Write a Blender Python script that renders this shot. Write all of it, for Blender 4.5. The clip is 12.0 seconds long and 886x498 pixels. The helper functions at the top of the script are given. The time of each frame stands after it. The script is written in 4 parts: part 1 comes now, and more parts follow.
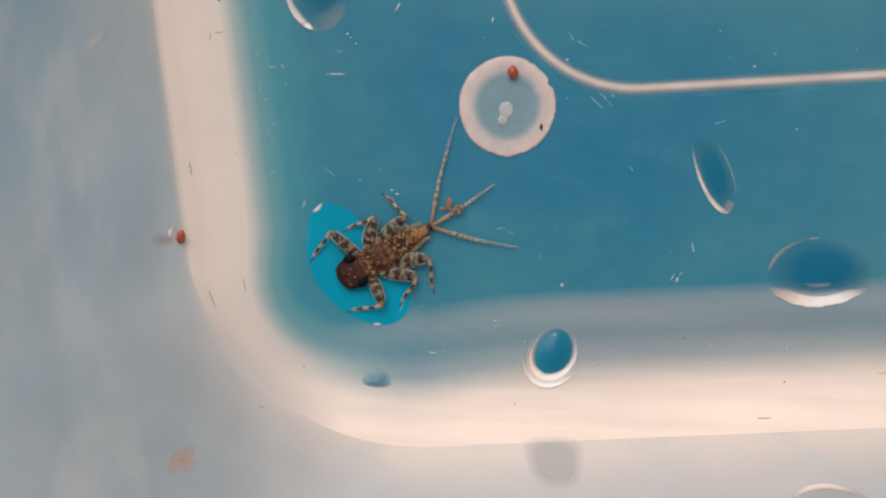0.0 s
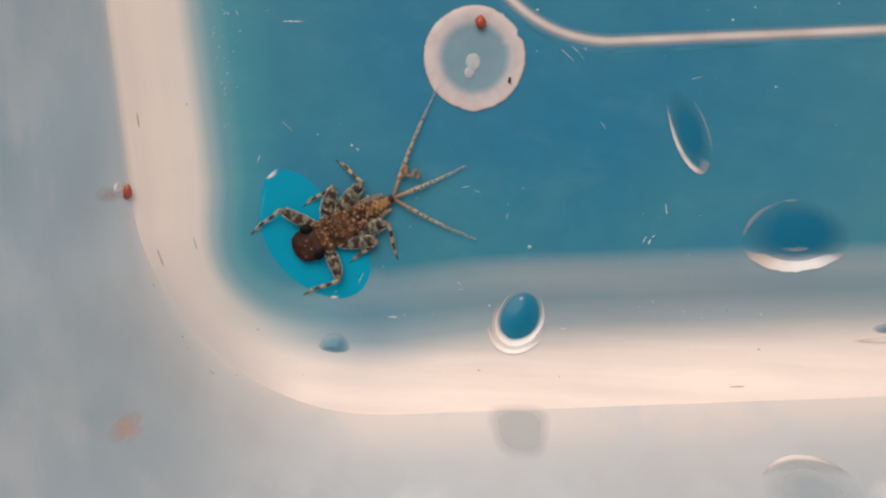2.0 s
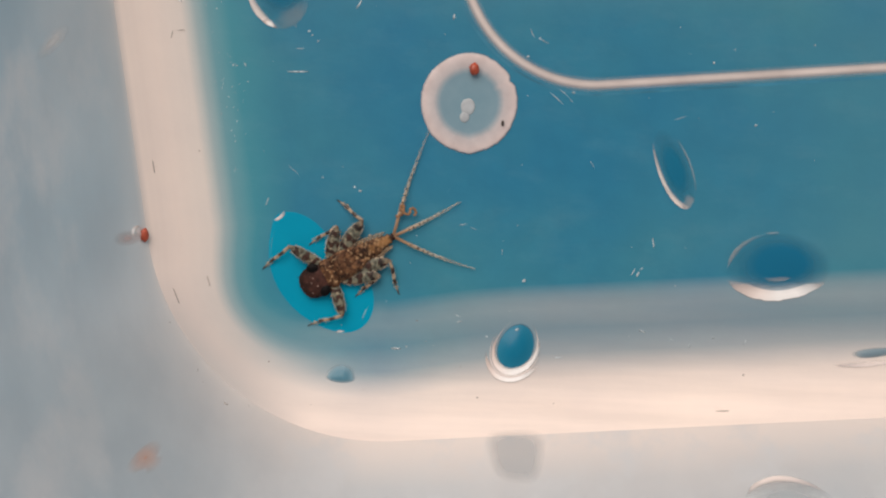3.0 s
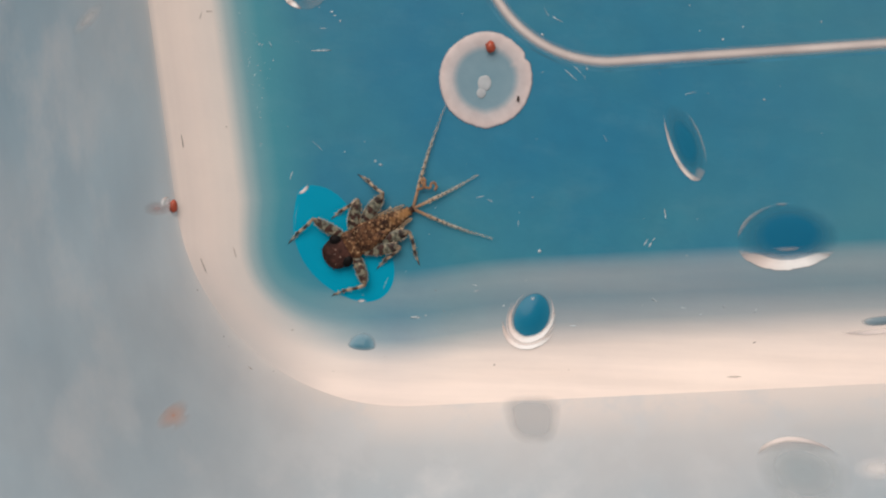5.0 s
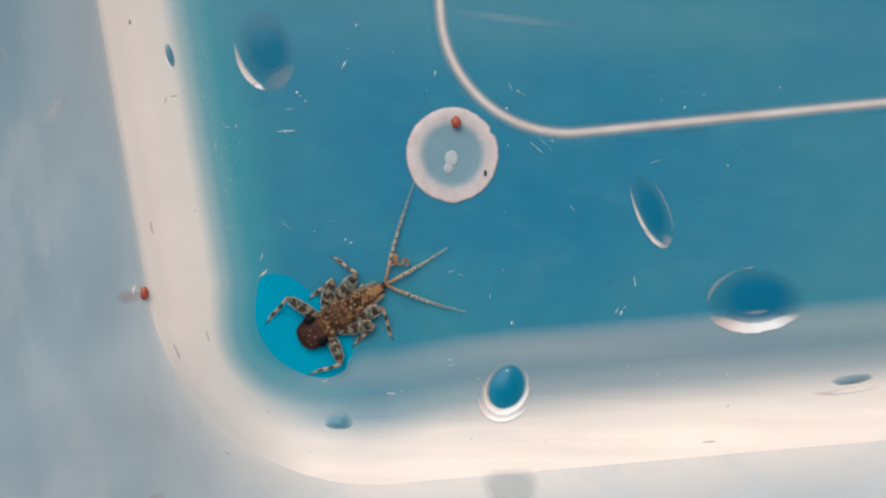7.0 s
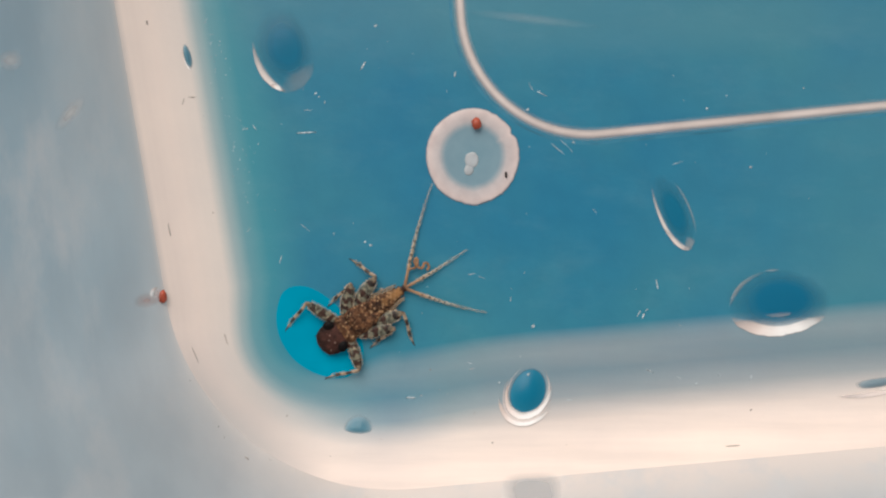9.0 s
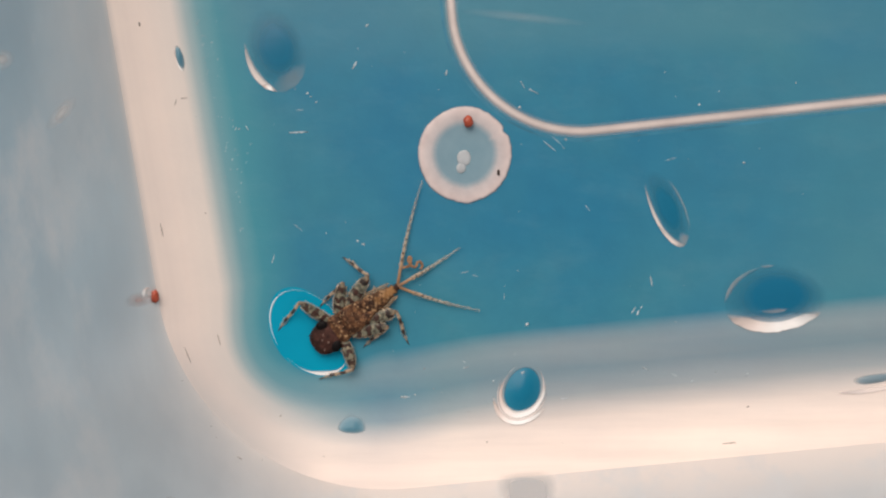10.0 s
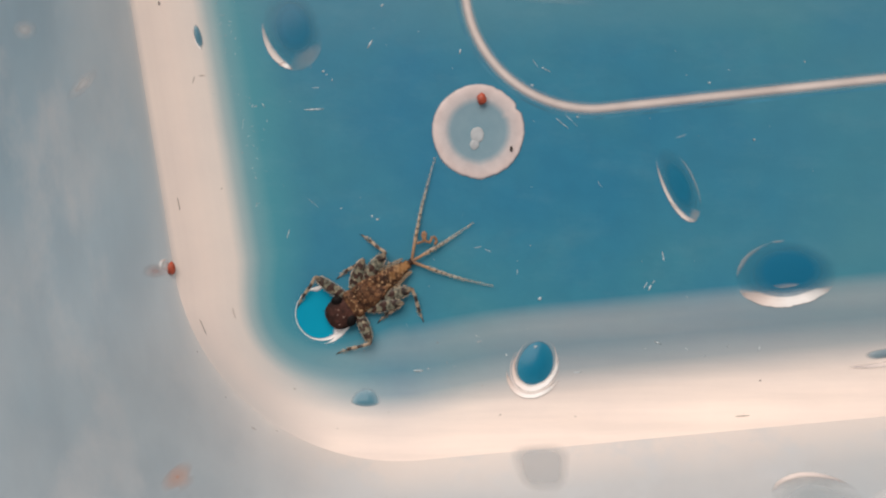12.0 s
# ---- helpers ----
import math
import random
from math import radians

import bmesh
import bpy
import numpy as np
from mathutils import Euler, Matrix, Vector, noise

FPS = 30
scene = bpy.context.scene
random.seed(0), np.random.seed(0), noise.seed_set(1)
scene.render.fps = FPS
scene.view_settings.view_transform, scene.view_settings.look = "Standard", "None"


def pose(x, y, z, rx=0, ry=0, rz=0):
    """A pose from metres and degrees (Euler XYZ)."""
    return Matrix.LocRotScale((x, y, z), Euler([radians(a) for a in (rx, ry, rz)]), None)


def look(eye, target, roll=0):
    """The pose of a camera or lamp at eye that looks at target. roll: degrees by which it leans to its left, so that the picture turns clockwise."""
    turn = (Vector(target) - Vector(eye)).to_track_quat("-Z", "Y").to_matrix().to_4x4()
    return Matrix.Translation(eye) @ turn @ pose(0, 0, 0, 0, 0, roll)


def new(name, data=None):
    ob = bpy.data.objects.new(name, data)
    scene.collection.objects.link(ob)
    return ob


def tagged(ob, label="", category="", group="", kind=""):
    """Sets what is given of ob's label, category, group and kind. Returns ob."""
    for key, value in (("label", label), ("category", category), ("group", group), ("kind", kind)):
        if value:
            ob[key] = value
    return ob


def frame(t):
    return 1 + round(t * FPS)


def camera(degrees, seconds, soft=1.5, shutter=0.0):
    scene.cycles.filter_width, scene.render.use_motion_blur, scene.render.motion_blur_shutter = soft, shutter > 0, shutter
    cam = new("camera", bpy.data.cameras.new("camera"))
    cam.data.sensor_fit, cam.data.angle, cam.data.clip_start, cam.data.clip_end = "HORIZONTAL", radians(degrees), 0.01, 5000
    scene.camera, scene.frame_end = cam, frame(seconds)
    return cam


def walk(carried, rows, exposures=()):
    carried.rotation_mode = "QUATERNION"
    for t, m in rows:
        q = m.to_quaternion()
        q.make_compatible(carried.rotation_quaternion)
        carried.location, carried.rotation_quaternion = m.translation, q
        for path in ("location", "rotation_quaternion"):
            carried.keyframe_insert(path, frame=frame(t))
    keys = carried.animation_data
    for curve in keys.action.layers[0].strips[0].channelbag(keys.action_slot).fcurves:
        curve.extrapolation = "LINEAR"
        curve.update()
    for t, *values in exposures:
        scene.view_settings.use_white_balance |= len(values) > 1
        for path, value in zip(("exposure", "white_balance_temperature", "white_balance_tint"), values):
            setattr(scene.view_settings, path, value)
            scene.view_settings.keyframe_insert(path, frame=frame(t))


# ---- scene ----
# Lengths below are millimetres unless said otherwise; MM turns them into metres.
MM = 0.001
cam = camera(42.0, 12.0, soft=2.2)
walk(cam, [
    (0, pose(-0.00064, -0.00300, 0.09905, -0.43, 0.84, 2.93)),
    (0.2, pose(0.00004, -0.00325, 0.09750, -0.75, 1.05, 3.37)),
    (0.5, pose(0.00087, -0.00235, 0.09584, -0.96, 1.04, 3.23)),
    (0.7, pose(0.00028, -0.00229, 0.09510, -1.34, 0.88, 3.53)),
    (1, pose(-0.00039, -0.00183, 0.09491, -1.61, 0.31, 3.05)),
    (1.2, pose(-0.00059, -0.00284, 0.09430, -2.04, -0.02, 3.72)),
    (1.3, pose(-0.00056, -0.00317, 0.09426, -2.18, -0.15, 3.82)),
    (1.5, pose(-0.00066, -0.00260, 0.09404, -2.26, -0.47, 3.51)),
    (1.7, pose(-0.00031, -0.00285, 0.09385, -2.33, -0.56, 3.96)),
    (2, pose(-0.00052, -0.00374, 0.09436, -2.03, -0.94, 3.51)),
    (2.2, pose(0.00036, -0.00315, 0.09505, -2.14, -0.51, 3.51)),
    (2.5, pose(0.00100, -0.00372, 0.09532, -1.77, 0.12, 3.26)),
    (2.7, pose(0.00164, -0.00209, 0.09628, -1.99, 0.19, 3.00)),
    (2.8, pose(0.00180, -0.00157, 0.09766, -1.97, 0.20, 2.79)),
    (3, pose(0.00148, -0.00087, 0.09979, -1.78, 0.26, 2.66)),
    (3.2, pose(0.00171, -0.00111, 0.10005, -1.75, 0.29, 2.50)),
    (4.8, pose(0.00309, -0.00529, 0.10336, -0.17, 2.09, 2.51)),
    (5, pose(0.00234, -0.00653, 0.10311, 0.03, 1.47, 2.53)),
    (5.2, pose(0.00092, -0.00661, 0.10313, 0.06, 1.58, 2.49)),
    (5.5, pose(0.00100, -0.00701, 0.10341, 0.35, 1.94, 2.38)),
    (5.8, pose(0.00071, -0.00621, 0.10391, 0.72, 1.72, 2.15)),
    (6, pose(0.00239, -0.00510, 0.10368, 1.17, 1.46, 2.00)),
    (6.2, pose(0.00260, -0.00116, 0.10327, 0.90, 1.54, 1.50)),
    (6.3, pose(0.00160, -0.00118, 0.10354, 0.80, 1.54, 1.49)),
    (6.5, pose(0.00354, -0.00068, 0.10322, 0.81, 1.58, 0.72)),
    (6.8, pose(0.00243, -0.00183, 0.10236, 0.76, 0.40, 0.72)),
    (7, pose(0.00180, -0.00144, 0.10362, 0.91, -0.15, 0.43)),
    (7.2, pose(0.00167, -0.00117, 0.10326, 0.85, -0.12, 0.42)),
    (7.5, pose(-0.00025, -0.00149, 0.10339, 1.00, -0.35, 0.28)),
    (7.7, pose(0.00034, -0.00158, 0.10348, 0.90, -0.14, 0.56)),
    (9.3, pose(-0.00007, -0.00108, 0.10253, 0.86, -0.16, 0.23)),
    (9.5, pose(0.00065, -0.00228, 0.10249, 1.22, 0.36, 0.08)),
    (9.8, pose(0.00138, -0.00322, 0.10235, 1.88, 0.55, 0.06)),
    (10, pose(0.00173, -0.00382, 0.10227, 2.29, 0.48, -0.07)),
    (10.2, pose(0.00003, -0.00553, 0.10159, 2.39, 0.41, 0.05)),
    (10.3, pose(0.00006, -0.00379, 0.10145, 2.54, 0.41, 0.04)),
    (10.5, pose(0.00043, -0.00710, 0.10190, 3.10, 0.22, -0.06)),
    (10.8, pose(0.00132, -0.00624, 0.10194, 2.62, 0.50, 0.04)),
    (11, pose(0.00153, -0.00664, 0.10199, 2.74, 0.82, 0.13)),
    (11.2, pose(0.00167, -0.00767, 0.10268, 3.32, 0.89, 0.24)),
    (11.5, pose(0.00182, -0.00853, 0.10418, 3.85, 0.95, 0.06)),
    (11.8, pose(0.00144, -0.00937, 0.10432, 4.35, 0.88, -0.06)),
    (12, pose(0.00094, -0.01040, 0.10285, 4.69, 0.70, 0.07)),
], exposures=[
    (0, -0.16, 6430, 9), (3.2, -0.16, 6400, 9), (5, -0.18, 6330, 8), (6, -0.09, 5930, 2), (7.5, 0.0, 5830, 2), (9.3, -0.02, 6300, 7), (10, -0.02, 6420, 9), (11, -0.03, 6450, 10), (12, -0.09, 6430, 9),
])

# ---- light: an unseen soft lamp added above the tray, and an even pale background ----
world = bpy.data.worlds.new("room_light")
scene.world = world
world.use_nodes = True
world.node_tree.nodes["Background"].inputs[0].default_value = (0.86, 0.88, 0.92, 1)
world.node_tree.nodes["Background"].inputs[1].default_value = 0.385
lamp_data = bpy.data.lights.new("soft_lamp", "AREA")
lamp_data.shape, lamp_data.size, lamp_data.energy = "DISK", 0.8, 6.95
lamp_data.color = (1.0, 0.86, 0.77)
lamp = new("soft_lamp", lamp_data)
lamp.matrix_basis = look((-0.20, 0.49, 0.46), (0.02, -0.005, 0))


# ---- materials ----
def material(name):
    m = bpy.data.materials.new(name)
    m.use_nodes = True
    return m, m.node_tree.nodes, m.node_tree.links, m.node_tree.nodes["Principled BSDF"]


def ramp(nodes, links, source, stops):
    r = nodes.new("ShaderNodeValToRGB")
    while len(r.color_ramp.elements) < len(stops):
        r.color_ramp.elements.new(0.5)
    for e, (p, c) in zip(r.color_ramp.elements, stops):
        e.position, e.color = p, (*c, 1)
    links.new(source, r.inputs[0])
    return r.outputs[0]


def grain(nodes, links, scale, detail=4.0, rough=0.55, stretch=(1, 1, 1)):
    co = nodes.new("ShaderNodeTexCoord")
    mp = nodes.new("ShaderNodeMapping")
    mp.inputs["Scale"].default_value = stretch
    n = nodes.new("ShaderNodeTexNoise")
    n.inputs["Scale"].default_value, n.inputs["Detail"].default_value, n.inputs["Roughness"].default_value = scale, detail, rough
    links.new(co.outputs["Object"], mp.inputs[0])
    links.new(mp.outputs[0], n.inputs["Vector"])
    return n.outputs["Fac"]


def mixed(nodes, links, fac, a, b, blend="MIX"):
    mx = nodes.new("ShaderNodeMix")
    mx.data_type, mx.blend_type = "RGBA", blend
    for i, v in ((0, fac), (6, a), (7, b)):
        if isinstance(v, (int, float)):
            mx.inputs[i].default_value = v
        elif isinstance(v, tuple):
            mx.inputs[i].default_value = (*v, 1)
        else:
            links.new(v, mx.inputs[i])
    return mx.outputs[2]


def relief(nodes, links, bsdf, height, strength, distance):
    b = nodes.new("ShaderNodeBump")
    b.inputs["Strength"].default_value, b.inputs["Distance"].default_value = strength, distance
    links.new(height, b.inputs["Height"])
    links.new(b.outputs[0], bsdf.inputs["Normal"])


def uv_across(nodes, links, which=0):
    u = nodes.new("ShaderNodeUVMap")
    u.uv_map = "uv"
    s = nodes.new("ShaderNodeSeparateXYZ")
    links.new(u.outputs[0], s.inputs[0])
    return s.outputs[which]


def calc(nodes, links, kind, a, b=0.0):
    """One step of arithmetic between sockets or numbers."""
    k = nodes.new("ShaderNodeMath")
    k.operation = kind
    for i, v in ((0, a), (1, b)):
        if isinstance(v, (int, float)):
            k.inputs[i].default_value = v
        else:
            links.new(v, k.inputs[i])
    return k.outputs[0]


def place_axes(nodes, links):
    """The x, y and z sockets of a point in its object's own space, in millimetres."""
    co = nodes.new("ShaderNodeTexCoord")
    axes = nodes.new("ShaderNodeSeparateXYZ")
    links.new(co.outputs["Object"], axes.inputs[0])
    return [calc(nodes, links, "MULTIPLY", axes.outputs[i], 1000.0) for i in range(3)]


def grey(*stops):
    return [(p, (v, v, v)) for p, v in stops]


def melt(m, nodes, links, b, mask):
    """Lets a thin edge clear to nothing where the mask is black."""
    t = nodes.new("ShaderNodeBsdfTransparent")
    mx = nodes.new("ShaderNodeMixShader")
    links.new(mask, mx.inputs[0])
    links.new(t.outputs[0], mx.inputs[1])
    links.new(b.outputs[0], mx.inputs[2])
    links.new(mx.outputs[0], nodes["Material Output"].inputs[0])
    return m


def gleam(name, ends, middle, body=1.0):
    """Painted highlight along a drop's rim: crisp on its outer side, thinning inwards and to both ends."""
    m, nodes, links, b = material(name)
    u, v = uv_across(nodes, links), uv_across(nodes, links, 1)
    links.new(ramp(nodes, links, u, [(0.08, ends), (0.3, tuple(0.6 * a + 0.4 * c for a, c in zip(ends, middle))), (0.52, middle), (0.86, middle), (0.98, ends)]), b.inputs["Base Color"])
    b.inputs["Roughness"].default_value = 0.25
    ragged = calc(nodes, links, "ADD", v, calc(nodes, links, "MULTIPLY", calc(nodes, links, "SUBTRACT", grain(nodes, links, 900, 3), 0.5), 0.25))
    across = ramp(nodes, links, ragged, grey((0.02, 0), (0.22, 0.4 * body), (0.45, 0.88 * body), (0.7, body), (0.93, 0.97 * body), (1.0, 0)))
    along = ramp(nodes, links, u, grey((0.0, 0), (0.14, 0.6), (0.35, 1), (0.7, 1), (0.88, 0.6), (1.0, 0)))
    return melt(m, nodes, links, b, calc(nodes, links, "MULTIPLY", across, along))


BLUE = (0.021, 0.180, 0.302)
TEAL = (0.042, 0.215, 0.290)
CREAM = (0.85, 0.725, 0.642)


def tray_plastic():
    """Frosted plastic: blue in the floor, cream in the rounded edge, whose refracted light is painted in."""
    m, nodes, links, b = material("frosted_plastic")
    patch = ramp(nodes, links, grain(nodes, links, 38, 3), [(0.38, (0, 0, 0)), (0.66, (1, 1, 1))])
    floor = mixed(nodes, links, patch, BLUE, TEAL)
    fine = ramp(nodes, links, grain(nodes, links, 420, 5, 0.6), [(0.3, (0.93, 0.94, 0.95)), (0.7, (1.07, 1.05, 1.04))])
    floor = mixed(nodes, links, 1.0, floor, fine, "MULTIPLY")
    u = uv_across(nodes, links)
    place = nodes.new("ShaderNodeTexCoord")
    axes = nodes.new("ShaderNodeSeparateXYZ")
    links.new(place.outputs["Object"], axes.inputs[0])

    def spread(axis, a, b):
        k = nodes.new("ShaderNodeMapRange")
        k.interpolation_type = "SMOOTHSTEP"
        k.inputs[1].default_value, k.inputs[2].default_value = a * MM, b * MM
        links.new(axes.outputs[axis], k.inputs[0])
        return k.outputs[0]

    def joined(kind, a, b):
        k = nodes.new("ShaderNodeMath")
        k.operation = kind
        for i, v in ((0, a), (1, b)):
            if isinstance(v, float):
                k.inputs[i].default_value = v
            else:
                links.new(v, k.inputs[i])
        return k.outputs[0]
    rightward = spread(0, -8, 12)
    thin_corner = joined("MULTIPLY", spread(0, 8, -8), spread(1, -3, -11))
    u = joined("SUBTRACT", u, joined("MULTIPLY", thin_corner, 0.07))
    # Refracted light painted as cream; the band's reach differs at side and front.
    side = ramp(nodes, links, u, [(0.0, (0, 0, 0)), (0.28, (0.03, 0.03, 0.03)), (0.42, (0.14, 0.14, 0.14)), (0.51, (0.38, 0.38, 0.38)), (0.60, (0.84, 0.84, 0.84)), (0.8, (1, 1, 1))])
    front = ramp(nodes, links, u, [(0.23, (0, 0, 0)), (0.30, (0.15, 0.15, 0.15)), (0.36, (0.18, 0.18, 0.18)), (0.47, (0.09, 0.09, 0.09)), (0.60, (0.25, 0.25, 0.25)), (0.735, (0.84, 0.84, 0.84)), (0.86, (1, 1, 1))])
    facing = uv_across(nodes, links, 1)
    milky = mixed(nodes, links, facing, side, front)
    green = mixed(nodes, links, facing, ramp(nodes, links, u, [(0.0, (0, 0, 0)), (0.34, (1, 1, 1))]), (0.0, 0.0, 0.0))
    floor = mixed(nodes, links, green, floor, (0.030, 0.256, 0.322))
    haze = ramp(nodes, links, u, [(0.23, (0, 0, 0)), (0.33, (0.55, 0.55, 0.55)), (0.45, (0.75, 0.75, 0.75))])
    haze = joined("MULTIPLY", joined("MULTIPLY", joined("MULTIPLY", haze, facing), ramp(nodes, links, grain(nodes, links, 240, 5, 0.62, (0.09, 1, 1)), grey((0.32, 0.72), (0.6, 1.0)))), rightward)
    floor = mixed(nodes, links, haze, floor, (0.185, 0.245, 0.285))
    # Paler floor at back and right: reflected light put into the colour.
    film = joined("MULTIPLY", joined("MAXIMUM", spread(1, 15, 21), joined("MULTIPLY", spread(0, 12, 44), 0.8)), ramp(nodes, links, grain(nodes, links, 55, 4, 0.5, (0.35, 1, 1)), [(0.3, (0.25, 0.25, 0.25)), (0.65, (0.75, 0.75, 0.75))]))
    floor = mixed(nodes, links, joined("MULTIPLY", film, ramp(nodes, links, u, [(0.1, (1, 1, 1)), (0.4, (0, 0, 0))])), floor, (0.085, 0.245, 0.31))
    wisp = ramp(nodes, links, grain(nodes, links, 130, 6, 0.7, (1, 2.2, 1)), [(0.50, (0, 0, 0)), (0.8, (0.10, 0.10, 0.10))])
    floor = mixed(nodes, links, wisp, floor, (0.25, 0.42, 0.48))
    streak = ramp(nodes, links, grain(nodes, links, 60, 6, 0.65), [(0.3, (0.93, 0.93, 0.95)), (0.7, (1.04, 1.03, 1.02))])
    lines = nodes.new("ShaderNodeTexNoise")
    lines.noise_dimensions = "1D"
    lines.inputs["Scale"].default_value, lines.inputs["Detail"].default_value = 14, 4
    links.new(u, lines.inputs["W"])
    band = ramp(nodes, links, lines.outputs["Fac"], [(0.3, (0.985, 0.98, 0.98)), (0.7, (1.008, 1.008, 1.008))])
    brushed = ramp(nodes, links, grain(nodes, links, 420, 5, 0.6, (0.07, 1, 1)), grey((0.36, 0.93), (0.5, 1.0), (0.64, 1.05)))
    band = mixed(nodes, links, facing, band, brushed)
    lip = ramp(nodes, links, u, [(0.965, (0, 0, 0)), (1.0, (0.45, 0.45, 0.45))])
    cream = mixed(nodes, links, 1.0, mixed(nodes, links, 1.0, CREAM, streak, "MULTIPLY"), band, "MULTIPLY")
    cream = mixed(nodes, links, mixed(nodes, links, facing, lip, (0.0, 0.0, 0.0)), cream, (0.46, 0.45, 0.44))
    # The corner's weaker light, painted as a duller cream that greys outwards.
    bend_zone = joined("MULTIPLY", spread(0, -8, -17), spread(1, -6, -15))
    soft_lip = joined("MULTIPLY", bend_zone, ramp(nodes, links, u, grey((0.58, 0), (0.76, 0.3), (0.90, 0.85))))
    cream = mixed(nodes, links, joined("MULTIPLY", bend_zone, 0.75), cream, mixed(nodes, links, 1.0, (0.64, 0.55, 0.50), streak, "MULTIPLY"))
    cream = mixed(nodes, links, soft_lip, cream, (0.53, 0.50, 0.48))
    links.new(mixed(nodes, links, milky, floor, cream), b.inputs["Base Color"])
    b.inputs["Roughness"].default_value = 0.42
    b.inputs["Specular IOR Level"].default_value = 0.25
    relief(nodes, links, b, grain(nodes, links, 900, 6), 0.12, 0.0002)
    return m


def wall_plastic():
    """The polished side wall under water: half milky, half a dull mirror, with painted light and shade."""
    m, nodes, links, b = material("polished_plastic")
    cloud = ramp(nodes, links, grain(nodes, links, 62, 4, 0.5, (1, 0.6, 1)), [(0.34, (0.225, 0.365, 0.44)), (0.5, (0.31, 0.425, 0.485)), (0.68, (0.45, 0.505, 0.53))])
    smudge = ramp(nodes, links, grain(nodes, links, 300, 4, 0.55, (1, 0.3, 1)), [(0.35, (0.92, 0.93, 0.94)), (0.72, (1.12, 1.11, 1.10))])
    cloud = mixed(nodes, links, 1.0, cloud, smudge, "MULTIPLY")
    u = uv_across(nodes, links)
    # Brightness at the foot and on the front face, put into the colour.
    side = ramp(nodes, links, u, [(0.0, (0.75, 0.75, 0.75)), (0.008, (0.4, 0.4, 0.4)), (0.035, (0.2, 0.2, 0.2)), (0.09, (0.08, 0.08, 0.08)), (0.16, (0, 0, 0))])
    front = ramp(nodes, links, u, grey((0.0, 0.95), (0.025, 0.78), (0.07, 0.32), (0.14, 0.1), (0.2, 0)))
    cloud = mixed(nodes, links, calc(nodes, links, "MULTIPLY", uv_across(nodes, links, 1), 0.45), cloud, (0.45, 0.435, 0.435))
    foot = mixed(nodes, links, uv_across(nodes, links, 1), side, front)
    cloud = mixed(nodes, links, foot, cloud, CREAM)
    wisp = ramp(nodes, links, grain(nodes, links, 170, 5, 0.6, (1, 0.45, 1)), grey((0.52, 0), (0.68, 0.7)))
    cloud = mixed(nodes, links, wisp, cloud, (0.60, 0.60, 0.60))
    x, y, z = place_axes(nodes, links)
    # Corner shading painted in: pale at the foot, dim further up.
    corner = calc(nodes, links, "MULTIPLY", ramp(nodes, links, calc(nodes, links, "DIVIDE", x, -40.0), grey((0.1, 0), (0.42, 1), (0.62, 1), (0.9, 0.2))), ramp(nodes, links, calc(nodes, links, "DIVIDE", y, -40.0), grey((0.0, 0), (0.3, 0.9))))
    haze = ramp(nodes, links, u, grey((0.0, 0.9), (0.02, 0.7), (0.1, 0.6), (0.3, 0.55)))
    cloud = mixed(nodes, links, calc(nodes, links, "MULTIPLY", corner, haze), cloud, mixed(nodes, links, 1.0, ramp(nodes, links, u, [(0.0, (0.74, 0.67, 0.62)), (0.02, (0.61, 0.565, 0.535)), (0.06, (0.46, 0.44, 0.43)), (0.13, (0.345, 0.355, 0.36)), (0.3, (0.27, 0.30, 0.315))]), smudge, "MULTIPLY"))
    links.new(cloud, b.inputs["Base Color"])
    b.inputs["Roughness"].default_value = 0.5
    g = nodes.new("ShaderNodeBsdfGlossy")
    g.inputs["Color"].default_value, g.inputs["Roughness"].default_value = (0.9, 0.92, 0.95, 1), 0.28
    mx = nodes.new("ShaderNodeMixShader")
    mx.inputs[0].default_value = 0.28
    links.new(b.outputs[0], mx.inputs[1])
    links.new(g.outputs[0], mx.inputs[2])
    links.new(mx.outputs[0], nodes["Material Output"].inputs[0])
    return m


def plain(name, colour, rough=0.5, spec=0.5, vary=0.12, scale=900, coat=0.0):
    m, nodes, links, b = material(name)
    lo, hi = [tuple(c * k for c in colour) for k in (1 - vary, 1 + vary)]
    links.new(ramp(nodes, links, grain(nodes, links, scale), [(0.3, lo), (0.7, hi)]), b.inputs["Base Color"])
    b.inputs["Roughness"].default_value, b.inputs["Specular IOR Level"].default_value = rough, spec
    b.inputs["Coat Weight"].default_value, b.inputs["Coat Roughness"].default_value = coat, 0.08
    return m


def boss_plastic():
    """Milky disc, clearing towards its middle."""
    m, nodes, links, b = material("boss_plastic")
    mask = ramp(nodes, links, uv_across(nodes, links), [(0.0, (0.22, 0.22, 0.22)), (0.57, (0.25, 0.25, 0.25)), (0.64, (0.45, 0.45, 0.45)), (0.72, (0.80, 0.80, 0.80)), (0.92, (1, 1, 1)), (1.0, (0.8, 0.8, 0.8))])
    links.new(mixed(nodes, links, mask, (0.03, 0.215, 0.30), mixed(nodes, links, ramp(nodes, links, grain(nodes, links, 700, 4), grey((0.35, 0), (0.65, 1))), (0.58, 0.475, 0.45), (0.67, 0.565, 0.535))), b.inputs["Base Color"])
    b.inputs["Roughness"].default_value = 0.45
    return melt(m, nodes, links, b, ramp(nodes, links, uv_across(nodes, links), [(0.955, (1, 1, 1)), (1.0, (0, 0, 0))]))


